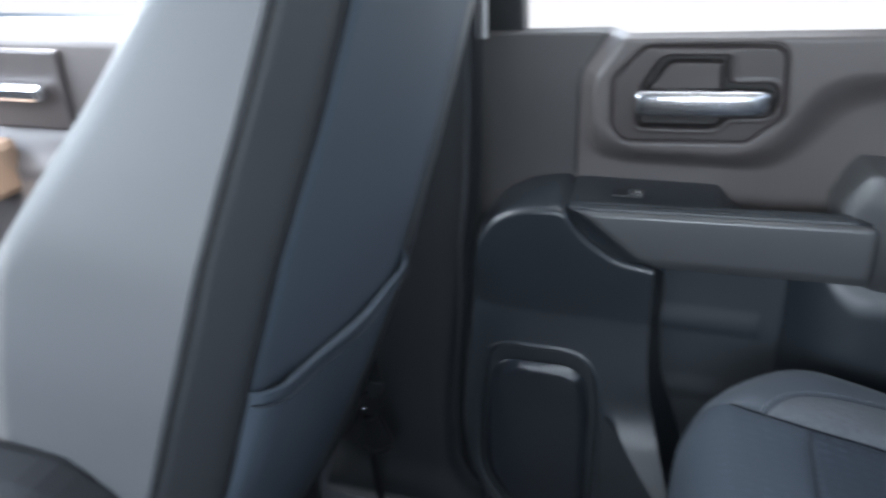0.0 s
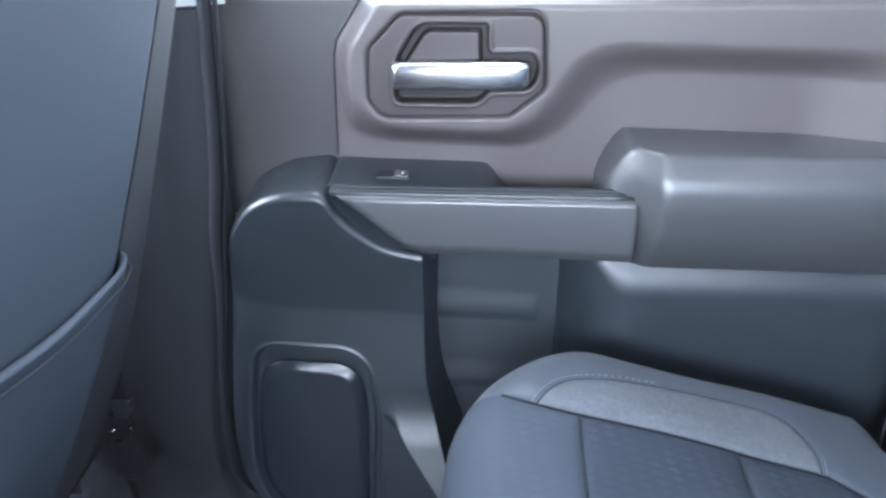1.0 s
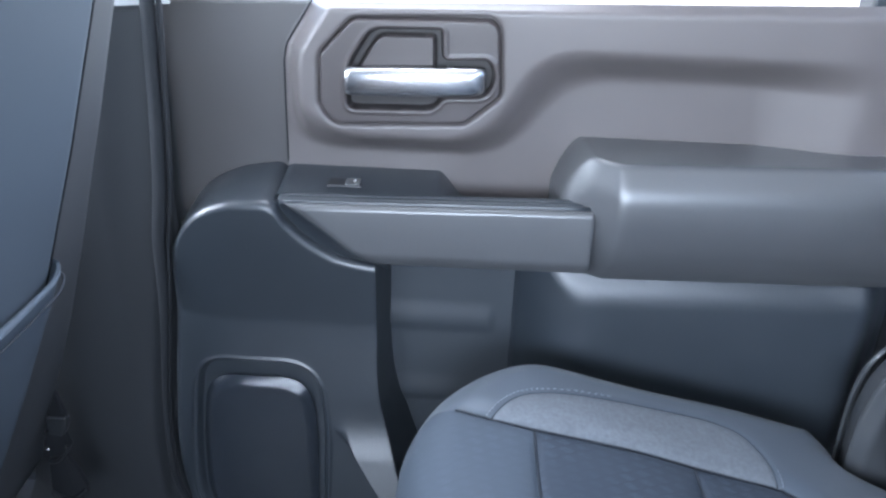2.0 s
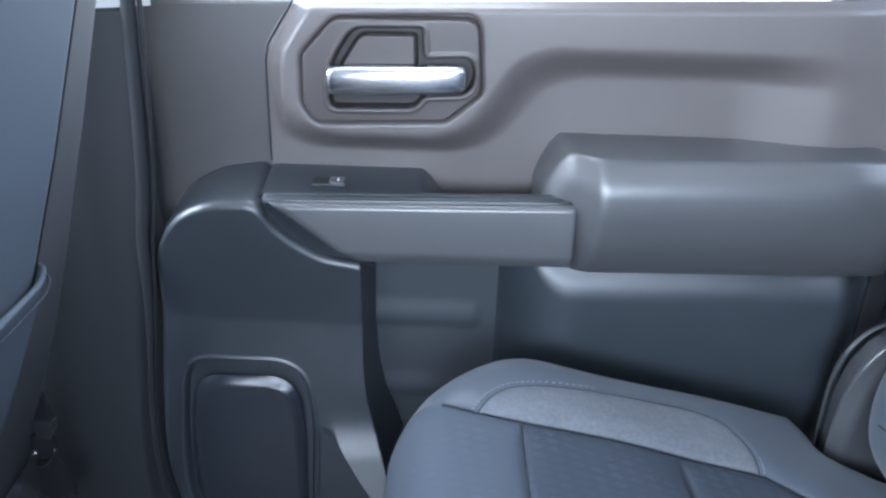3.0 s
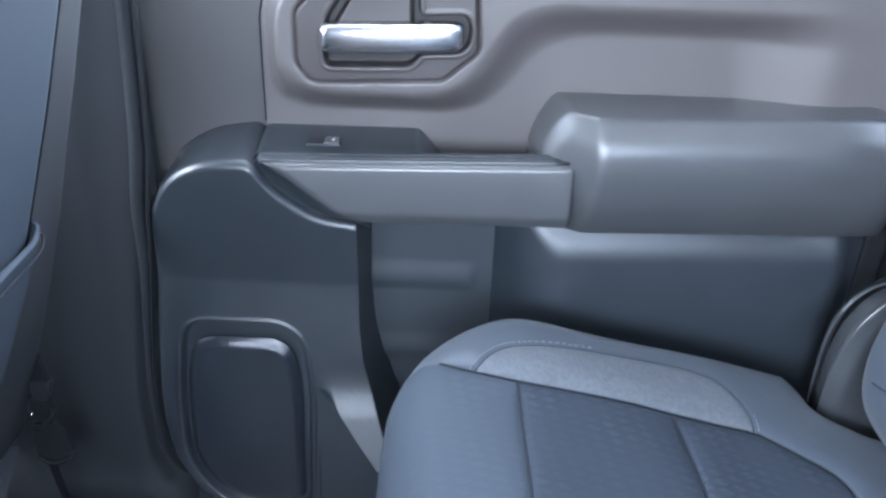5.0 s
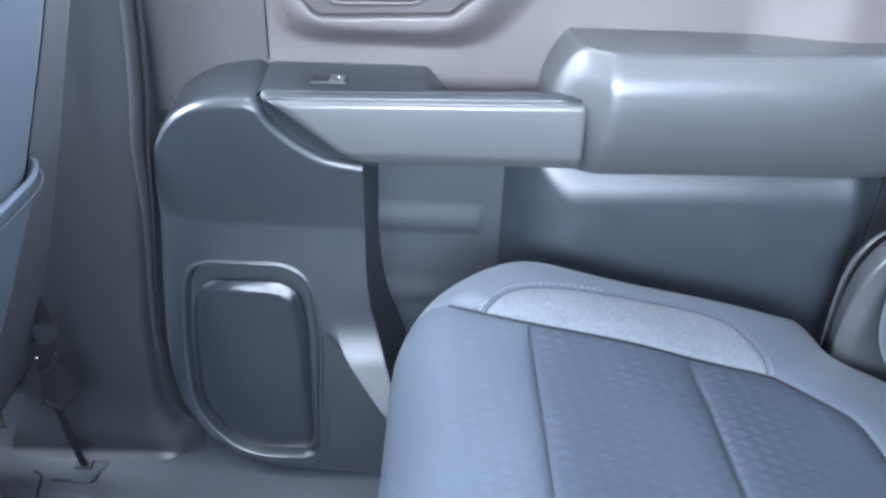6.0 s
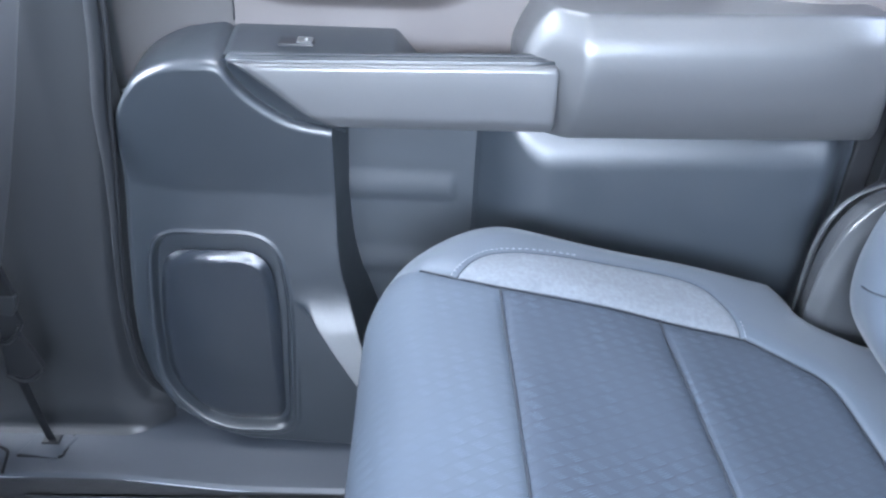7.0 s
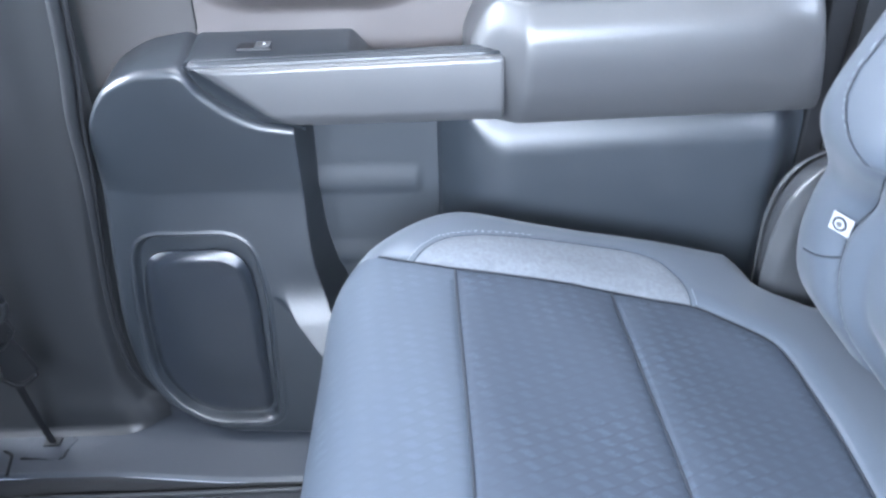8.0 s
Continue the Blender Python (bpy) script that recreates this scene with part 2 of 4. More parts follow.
def box(bm, x0, x1, y0, y1, z0, z1, bevel=0.0, seg=2):
    vs = [bm.verts.new(p) for p in ((x0, y0, z0), (x1, y0, z0), (x1, y1, z0), (x0, y1, z0), (x0, y0, z1), (x1, y0, z1), (x1, y1, z1), (x0, y1, z1))]
    fs = [bm.faces.new([vs[i] for i in f]) for f in ((3, 2, 1, 0), (4, 5, 6, 7), (0, 1, 5, 4), (1, 2, 6, 5), (2, 3, 7, 6), (3, 0, 4, 7))]
    if bevel:
        es = list({e for f in fs for e in f.edges})
        bmesh.ops.bevel(bm, geom=es, offset=bevel, segments=seg, affect="EDGES", profile=0.5)
    return bm


def boxed(name, x0, x1, y0, y1, z0, z1, material, parent=None, label="", bevel=0.0):
    return part(name, box(bmesh.new(), x0, x1, y0, y1, z0, z1, bevel), material, parent, label)


def prism(name, poly, axis, lo, hi, material, parent=None, label="", bevel=0.0):
    """A polygon of two coordinates drawn out along the third axis."""
    bm = bmesh.new()
    put = {"x": lambda a, b, d: (d, a, b), "y": lambda a, b, d: (a, d, b), "z": lambda a, b, d: (a, b, d)}[axis]
    f = bm.faces.new([bm.verts.new(put(a, b, lo)) for a, b in poly])
    out = bmesh.ops.extrude_face_region(bm, geom=[f])
    v = Vector(put(0, 0, hi - lo))
    for e in out["geom"]:
        if isinstance(e, bmesh.types.BMVert):
            e.co += v
    if bevel:
        bmesh.ops.bevel(bm, geom=list(bm.edges), offset=bevel, segments=2, affect="EDGES", profile=0.5)
    return part(name, bm, material, parent, label)


def curve_through(points, n):
    """n places on a smooth line through the given ones."""
    P = np.asarray(points, float)
    P = np.vstack([2 * P[0] - P[1], P, 2 * P[-1] - P[-2]])
    out = []
    for s in np.linspace(0, len(P) - 3 - 1e-6, n):
        i = int(s)
        t = s - i
        a, b, c, d = P[i:i + 4]
        out.append(0.5 * (2 * b + (c - a) * t + (2 * a - 5 * b + 4 * c - d) * t * t + (3 * b - a - 3 * c + d) * t ** 3))
    return np.array(out)


def tube(name, points, radius, material, parent=None, label="", sides=8, flat=1.0):
    P = np.asarray(points, float)
    verts, faces = [], []
    span = np.ptp(P, 0)
    aside = Vector((0, 0, 1)) if span[2] < max(span[0], span[1]) else Vector((0, 1, 0)) if span[1] < 0.5 * span[2] else Vector((1, 0, 0))
    radius = np.broadcast_to(radius, len(P))
    for i, p in enumerate(P):
        d = Vector(P[min(i + 1, len(P) - 1)] - P[max(i - 1, 0)]).normalized()
        u = d.cross(aside).normalized()
        w = d.cross(u)
        for k in range(sides):
            a = 2 * math.pi * k / sides
            verts.append(Vector(p) + float(radius[i]) * (math.cos(a) * u + flat * math.sin(a) * w))
    for i in range(len(P) - 1):
        for k in range(sides):
            faces.append((i * sides + k, i * sides + (k + 1) % sides, (i + 1) * sides + (k + 1) % sides, (i + 1) * sides + k))
    faces += [tuple(range(sides))[::-1], tuple((len(P) - 1) * sides + k for k in range(sides))]
    return mesh_object(name, verts, faces, material, parent, label)


def loft(name, rings, material, parent=None, label="", cap=True):
    """A skin over closed rings of equally many places."""
    n = len(rings[0])
    verts = [p for ring in rings for p in ring]
    faces = [(i * n + k, i * n + (k + 1) % n, (i + 1) * n + (k + 1) % n, (i + 1) * n + k) for i in range(len(rings) - 1) for k in range(n)]
    if cap:
        faces += [tuple(range(n))[::-1], tuple((len(rings) - 1) * n + k for k in range(n))]
    return mesh_object(name, verts, faces, material, parent, label)


def curved(poly, n, closed=True):
    """A closed polygon turned into a smooth ring of n places."""
    P = [tuple(p) for p in poly]
    Q = curve_through(P[-2:] + P + P[:2], (len(P) + 3) * 24 + 1)
    start = 2 * 24
    return Q[start:start + len(P) * 24][np.linspace(0, len(P) * 24 - 1, n).astype(int)]


def lerp_at(v, xs, ys):
    return np.interp(v, xs, ys)


def rounded_ring(corners, n=6):
    """A closed ring from corners (a, b, radius), each rounded off."""
    out = []
    for (pa, pb, _), (a, b, r), (na, nb, _) in zip(corners[-1:] + corners[:-1], corners, corners[1:] + corners[:1]):
        c, u, w = np.array((a, b)), np.array((pa - a, pb - b)), np.array((na - a, nb - b))
        u, w = u / np.linalg.norm(u), w / np.linalg.norm(w)
        for t in np.linspace(0, 1, n):
            out.append(c + u * r * (1 - t) ** 2 + w * r * t ** 2)
    return np.array(out)


# ---- the cab: plain shell ----
tagged(boxed("ground", -900, 900, -900, 900, -1.0, -0.62, GROUND), "pale sunlit concrete ground outside the truck", "ground", kind="structure")
tagged(boxed("floor", -1.5, 0.98, -1.55, -0.158, -0.16, -0.082, CARPET), "black carpeted cab floor", "floor", kind="structure")
# the gap in the roof is an unseen addition for the overhead lamp
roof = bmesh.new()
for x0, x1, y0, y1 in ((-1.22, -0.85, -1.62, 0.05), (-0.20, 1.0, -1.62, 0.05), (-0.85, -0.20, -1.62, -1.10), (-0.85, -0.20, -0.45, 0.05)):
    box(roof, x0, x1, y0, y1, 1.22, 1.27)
tagged(part("ceiling", roof, ROOFMAT), "pale grey cloth headliner with an opening added for overhead light", "ceiling", kind="structure")
tagged(boxed("wall_rear", 0.98, 1.04, -1.62, 0.05, -0.12, 0.80, UPPER), "dark grey rear cab wall under the back window", "wall", kind="structure")
tagged(boxed("wall_front", -1.62, -1.5, -1.62, 0.05, -0.12, 0.74, DARK), "black front bulkhead under the windscreen", "wall", kind="structure")
tagged(boxed("wall_near", -1.5, 0.98, -1.62, -1.57, -0.12, 0.74, UPPER), "plain dark grey near side of the cab", "wall", kind="structure")
tagged(boxed("pillar_near", -0.36, -0.14, -1.615, -1.575, 0.74, 1.22, LIGHTGREY), "plain pale pillar on the near side", "pillar", kind="structure")
tagged(boxed("pillar_rear", 0.74, 0.98, -1.615, -1.575, 0.74, 1.22, LIGHTGREY), "plain pale rear pillar on the near side", "pillar", kind="structure")
tagged(boxed("roof_rail", -1.22, 1.0, 0.02, 0.08, 1.10, 1.22, ROOFMAT), "pale grey roof rail over the side windows", "trim", kind="structure")
tagged(boxed("rail_near", -1.22, 1.0, -1.615, -1.575, 1.12, 1.22, ROOFMAT), "pale grey roof rail on the near side", "trim", kind="structure")

# sill plate along the far side
prof = curve_through([(0.05, -0.045), (-0.06, -0.044), (-0.10, -0.046), (-0.142, -0.0475), (-0.150, -0.0495), (-0.1555, -0.056), (-0.158, -0.070), (-0.160, -0.11)], 24)
xs = np.linspace(-1.45, 0.95, 60)
P = np.array([[(x, y, z - 0.30 * smooth(-0.20, 0.02, x) * max(0, -0.085 - max(y, -0.15))) for x in xs] for y, z in prof])
edge_row = 15
carpet = P[edge_row:] + np.stack([0 * xs, -0.0012 + 0.0016 * np.sin(xs * 19) + 0.0008 * np.sin(xs * 61), 0.0006 * np.sin(xs * 23)], -1)[None] * np.linspace(0.4, 1, len(P) - edge_row)[:, None, None]
tagged(grid("carpet_edge", carpet, CARPET), "black carpet edge below the sill plate", "carpet", kind="structure")
P = P[:edge_row + 1]
tagged(grid("sill_plate", P, SILL), "grey moulded plastic door sill plate", "sill", kind="structure")

# ---- B-pillar ----
pillar = thing("pillar_trim", None, "dark grey plastic pillar trim between the doors, pale above", "pillar", "structure")
X, Z = mesh_xz(-0.40, -0.128, -0.044, 0.716, 0.004)
base = smooth(0.08, -0.03, Z) * smooth(-0.135, -0.20, X)
Y = -0.062 + 1.6 * np.clip(np.abs(X + 0.235) - 0.035, 0, 1) ** 1.6 - 0.012 * base ** 2 + 0.012 * smooth(0.0, 0.014, X - lerp_at(Z, [-0.03, 0.0, 0.05, 0.156, 0.35, 0.57, 0.75], [-0.13, -0.165, -0.185, -0.185, -0.160, -0.135, -0.12]))
foot = smooth(0.02, -0.036, Z) * smooth(-0.112, -0.19, X)
Y = Y * (1 - foot) - 0.070 * foot - 0.012 * smooth(-0.032, -0.045, Z) ** 2 * smooth(-0.135, -0.20, X)
grid("lower_trim", np.stack([X, Y, Z], -1), PILLAR, pillar)
X, Z = mesh_xz(-0.39, -0.115, 0.719, 1.14, 0.02)
Y = -0.052 + 1.6 * np.clip(np.abs(X + 0.235) - 0.035, 0, 1) ** 1.6 + 0.12 * (Z - 0.72)
grid("upper_trim", np.stack([X, Y, Z], -1), LIGHTGREY, pillar, "light grey upper pillar cover")
boxed("pillar_core", -0.36, -0.13, 0.03, 0.09, -0.1, 1.14, BODY, pillar)

# ---- rear side door ----
door = thing("door_1", None, "closed rear side door with dark grey moulded trim and chrome lever", "door", "structure")


def seam_x(z):
    return lerp_at(z, [0.5, 0.53, 0.60, 0.657, 0.676, 0.728, 0.75], [0.004, 0.004, 0.0045, 0.0052, 0.0090, 0.042, 0.053])


X, Z = mesh_xz(-0.135, 0.75, -0.04, 0.7295, 0.0025)
for xr, zr in zip(X, Z):
    xr[np.abs(xr - seam_x(zr[0])).argmin()] = seam_x(zr[0])
left = X - (seam_x(Z) + 0.008)
d1 = smin(smin(left, 0.272 - X, 0.02), Z - 0.578, 0.09)
pod = smax(d1, Z - 0.684, 0.085)
POD, SUNK = 0.024, 0.012
wide = smooth(0.26, 0.36, X)
rise = smooth(-0.027 - 0.009 * wide, 0.008, pod)
rise = 1 - (1 - rise) * (1 - 0.95 * smooth(0.54, 0.68, X) * (Z > 0.5))
h = (POD + SUNK) * rise * np.where(left < 0.03, smooth(-0.008, 0.020, left), 1)
h = np.where(Z < 0.56, h * smooth(0.50, 0.56, Z), h)
h -= SUNK * np.where(X < 0, 1, smooth(0.462, 0.485, Z)) + 0.0060 * (X < seam_x(Z) - 1e-6) * (Z > 0.40)
BEZ = [(0.0895, 0.7125), (0.248, 0.7165), (0.253, 0.640), (0.219, 0.6075), (0.064, 0.5995), (0.056, 0.612), (0.057, 0.672)]
ring_gap = rounded(BEZ, 0.016, X, Z)
h -= 0.012 * smooth(-0.0045, 0.001, ring_gap)
n_top = np.clip((Z - 0.70) / 0.0295, 0, 1)
fold = X - 0.650 + 0.04 * (Z - 0.6)
h -= 0.13 * (fold + np.sqrt(fold ** 2 + 0.012 ** 2)) * (Z > 0.5)
h -= 0.010 * smooth(0.66, 1.0, n_top) ** 2
pocket = (Z < 0.46)
ribs = sum(smooth(z0 + 0.026, z0 - 0.006, Z) * smooth(z0 - 0.026, z0 - 0.008, Z) for z0 in (0.330, 0.216))
ribs = ribs * smooth(0.118, 0.130, X) * smooth(0.270, 0.256, X)
h += np.where(pocket, -0.006 + 0.0036 * ribs, 0)
h += 0.006 * smooth(0.288, 0.292, X) * pocket
lowz, lowx = 0.452 + 0.035 * (X - 0.36) - Z, X - 0.290
bulge = smin(smin(0.050 + 0.03 * np.clip(lowz - 0.045, 0, 0.3), 0.95 * lowx, 0.034), 0.024 + 0.50 * lowz, 0.007)
h += np.where((X > 0.286) & (Z < 0.46), np.maximum(bulge, 0), 0)
h -= np.where(pocket, 0.045 * smooth(0.690, 0.752, X) ** 1.5, 0.03 * smooth(0.738, 0.75, X))
# the top edge rises towards the rear
Zr = np.where(Z > 0.70, 0.70 + n_top * (0.0255 + 0.035 * X), Z)
whole = np.stack([X, -h, Zr], -1)
zm = 0.498
above = mid_of(Z) > np.where(mid_of(X) < 0.0, 0.42, zm)
ahead = mid_of(X) < seam_x(mid_of(Z))
grid("upper_panel", whole, UPPER, door, "soft grey upper door trim", above & ~ahead & (mid_of(ring_gap) < 0.004))
grid("edge_panel", whole, EDGETRIM, door, "darker grey trim ahead of the seam", above & ahead)
bay = mid_of(X) < 0.2885
grid("lower_panel", whole, LOWER, door, "bulging charcoal lower door panel", ~above & ~bay)
grid("bay_panel", whole, BAYMAT, door, "grey recessed panel with two moulded ribs", ~above & bay)

# lower column of the trim, with the arched top
nu, nv = 220, 400
u, v = np.meshgrid(np.linspace(0, 1, nu), np.linspace(0, 1, nv))
x0 = -0.118 + 0.240 * u
zt = lerp_at(x0[0], curve_through([(-0.118, 0), (-0.111, 0), (-0.10, 0), (-0.081, 0), (-0.05, 0), (-0.02, 0), (0.004, 0), (0.022, 0), (0.048, 0), (0.080, 0), (0.122, 0)], 80)[:, 0],
             curve_through([(0, 0.448), (0, 0.466), (0, 0.484), (0, 0.503), (0, 0.518), (0, 0.5215), (0, 0.5190), (0, 0.495), (0, 0.471), (0, 0.4525), (0, 0.4440)], 80)[:, 1])
zb = lerp_at(x0[0], [-0.118, -0.108, -0.09, -0.06, -0.02, 0.13], [0.118, 0.060, 0.016, -0.014, -0.032, -0.044])
Zc = zb + v * (zt - zb)
xl = lerp_at(Zc, [-0.05, 0.087, 0.17, 0.27, 0.36, 0.42, 0.451, 0.47, 0.53], [-0.142, -0.148, -0.148, -0.141, -0.133, -0.128, -0.122, -0.118, -0.117])
xr = lerp_at(Zc, *curve_through([(-0.05, 0.190), (0.06, 0.178), (0.12, 0.164), (0.168, 0.149), (0.22, 0.133), (0.257, 0.125), (0.32, 0.121), (0.45, 0.121)], 60).T)
Xc = xl + u * (xr - xl)
face = -lerp_at(Zc, *curve_through([(-0.05, 0.096), (0.1, 0.092), (0.24, 0.081), (0.335, 0.070), (0.375, 0.0715), (0.48, 0.089), (0.53, 0.094)], 60).T)
fall = np.clip(0.206 - Zc, 0, 1)
xe = np.where(Zc < 0.206, 0.074 + 0.62 * fall + 1.1 * fall ** 2, 0.074 + (Zc - 0.206) ** 2 / 0.06 * 0.8)
soft_edge = 0.0025 + 0.022 * smooth(0.17, 0.25, Zc)
ledge = smooth(-soft_edge, soft_edge, Xc - xe) * smooth(0.258, 0.170, Zc)
down = np.clip(0.250 - Zc, 0, 0.3)
face = face + 1.1 * np.clip(-0.015 - Xc, 0, 1) ** 2
face = face - ledge * 0.48 * down * down / (down + 0.08)
SPK = rounded_ring([(-0.106, 0.2955, 0.044), (0.047, 0.2985, 0.048), (0.060, 0.202, 0.03), (0.053, -0.008, 0.030), (-0.058, -0.008, 0.045), (-0.119, 0.060, 0.044), (-0.119, 0.177, 0.05)], 10)
spk = sd(SPK, Xc, Zc)
face = face + 0.015 * smooth(0.0, 0.006, spk) - 0.0020 * np.exp(-((spk + 0.0025) / 0.0022) ** 2) - 0.0016 * np.exp(-((spk + 0.0085) / 0.0022) ** 2) * smooth(0.13, 0.05, Zc)
edge = smin(Xc - xl + 0.0005, zt[None, :] - Zc + 0.0005, 0.012)
edge = smin(edge, Zc - zb[None, :] + 0.001, 0.02)
R = 0.011
e = np.clip(edge, 0, R)
face = face + R - np.sqrt(R * R - (R - e) ** 2)
C = np.stack([Xc, face, Zc], -1)
top = [C[-1] * (1 - s) + (C[-1] * [1, 0, 1] + np.stack([lerp_at(x0[0], [-0.118, -0.05, 0.0], [-0.014, -0.008, -0.006]), 0.018 + 0 * x0[0], lerp_at(x0[0], [-0.118, -0.09, -0.03, 0.0], [-0.004, -0.001, 0.004, 0.008])], -1)) * s for s in (0.06, 0.3, 0.6, 1.0)]
C = np.concatenate([C, np.array(top)], 0)
side_r = [np.stack([C[:, -1, 0] + 0.010 * s, C[:, -1, 1] * (1 - s) + 0.012 * s, C[:, -1, 2]], -1) for s in (0.03, 0.5, 1.0)]
side_l = [np.stack([C[:, 0, 0] - 0.006 * s, C[:, 0, 1] * (1 - s) + 0.012 * s, C[:, 0, 2]], -1) for s in (1.0, 0.5, 0.05)]
C = np.concatenate([np.array(side_l).transpose(1, 0, 2), C, np.array(side_r).transpose(1, 0, 2)], 1)
grid("lower_column", C, PLASTIC, door, "charcoal plastic column with rounded top")

# speaker grille
GR = rounded_ring([(-0.095, 0.2715, 0.040), (0.035, 0.2745, 0.040), (0.045, 0.202, 0.03), (0.043, -0.001, 0.030), (-0.057, -0.001, 0.039), (-0.111, 0.060, 0.039), (-0.110, 0.177, 0.045)], 14)
mid = np.array((-0.03, 0.14))
out = np.concatenate([np.linspace(0.002, 0.80, 12), np.linspace(0.82, 1.0, 40)])
ring = np.vstack([GR, GR[:1]])
walk_len = np.concatenate([[0], np.cumsum(np.linalg.norm(np.diff(ring, axis=0), axis=1))])
steps = np.linspace(0, walk_len[-1], 260)
ring = np.stack([np.interp(steps, walk_len, ring[:, 0]), np.interp(steps, walk_len, ring[:, 1])], -1)
G = mid + (ring - mid)[None] * out[:, None, None]
X, Z = G[..., 0], G[..., 1]
gd = sd(GR, X, Z)
gd[-1] = 0
Y = -0.0735 - 0.0070 * np.sin(np.clip((gd + 0.001) / 0.016, 0, 1) * math.pi / 2) - 0.003 * (1 - out[:, None] ** 2)
Y += lerp_at(Z, [0.02, 0.1, 0.25, 0.31], [-0.008, -0.007, 0.000, 0.005])
Y += 1.1 * np.clip(-0.015 - X, 0, 1) ** 2
grid("speaker_grille", np.stack([X, Y, Z], -1), GRILLE, door, "black perforated speaker grille")

# ledge with the window switch
xs, ys = np.meshgrid(np.linspace(0.0045, 0.236, 80), np.linspace(-0.064, 0.020, 28))
back = smooth(-0.064, 0.010, ys)
zl = (0.5268 + 0.027 * (xs - 0.18)) * (1 - back) + (0.5300 + 0.004 * xs) * back - 0.032 * smooth(0.186, 0.222, xs + 0.05 * (ys + 0.02)) - 0.002 * smooth(0.0105, 0.0045, xs)
grid("switch_plate", np.stack([xs, ys, zl], -1), PLASTIC, door)
sw = boxed("window_switch", 0.060, 0.100, -0.043, -0.019, 0.518, 0.5277, DARK, door, "small black window switch", 0.0015)
boxed("rocker", 0.080, 0.098, -0.041, -0.021, 0.520, 0.5289, HINGE, sw, "", 0.001)
boxed("switch_mark", 0.0895, 0.0920, -0.034, -0.028, 0.5288, 0.5292, WHITE, sw)

# pull bar: flat grooved top, upright face, under-bevel, slanting front end
BAR_END = 0.3640
ring = rounded_ring([(-0.0905, 0.5235, 0.0065), (-0.062, 0.5255, 0.004), (-0.058, 0.4570, 0.006), (-0.0875, 0.4505, 0.0035), (-0.0945, 0.4650, 0.0045)], 6)
xb = lambda z: lerp_at(z, [0.448, 0.452, 0.460, 0.469, 0.479, 0.489, 0.504, 0.518, 0.524, 0.530], [0.134, 0.119, 0.1045, 0.091, 0.0765, 0.063, 0.046, 0.029, 0.018, 0.008])
bar_z = lambda x, z: z + (x - 0.18) * (0.012 + 0.016 * (z - 0.455) / 0.07)
rings = []
for s in np.concatenate([[0.0, 0.008, 0.02], np.linspace(0.05, 0.97, 26)]):
    inset = 0.004 * (1 - smooth(0, 0.02, s))
    rings.append([(x, y + inset * (y < -0.07), bar_z(x, z)) for y, z in ring for x in [xb(z) + s * (BAR_END - 0.007 - xb(z))]])
mid = ring.mean(0)
rings += [[(BAR_END + a, mid[0] + (y - mid[0]) * k, bar_z(BAR_END, mid[1] + (z - mid[1]) * k)) for y, z in ring] for a, k in ((-0.0055, 1.0), (-0.003, 0.985), (-0.0012, 0.96), (0.0, 0.90), (0.0002, 0.5))]
loft("pull_bar", rings, PADMAT, door, "straight charcoal pull bar")
strip = rounded_ring([(-0.0830, 0.5215, 0.0008), (-0.0822, 0.5272, 0.0010), (-0.0775, 0.5274, 0.0012), (-0.0765, 0.5258, 0.0006), (-0.0755, 0.5276, 0.0012), (-0.0690, 0.5280, 0.0012), (-0.0680, 0.5262, 0.0006), (-0.0670, 0.5282, 0.0012), (-0.060, 0.5286, 0.002), (-0.060, 0.5240, 0.001)], 4)
loft("top_strip", [[(x + 0.5 * max(0, -0.070 - y) * (k == 0), y, bar_z(x, z) - 0.004 * (k == 0)) for y, z in strip] for k, x in enumerate(np.concatenate([[0.0080, 0.014], np.linspace(0.04, BAR_END - 0.004, 15)]))], PLASTIC, door, "grooved strip along the top of the pull bar")
# the hollow between column and bar
xg = lambda z: lerp_at(z, [0.440, 0.4445, 0.451, 0.470, 0.493, 0.510, 0.518, 0.526], [0.128, 0.116, 0.081, 0.048, 0.0235, 0.011, 0.006, 0.004])
zs = np.linspace(0.4435, 0.5195, 60)
rows = []
for s in (0, 0.05, 0.10, 0.14, 0.2, 0.35, 0.5, 0.65, 0.8, 0.9, 0.96, 1.0):
    rows.append(np.stack([(xg(zs) - 0.002) * (1 - s) + (xb(zs) + 0.003) * s, -0.0740 - 0.0150 * s ** 1.5 + 0 * zs, zs + 0.0015 * s], -1))
grid("scoop", np.array(rows), PLASTIC, door, flip=True)

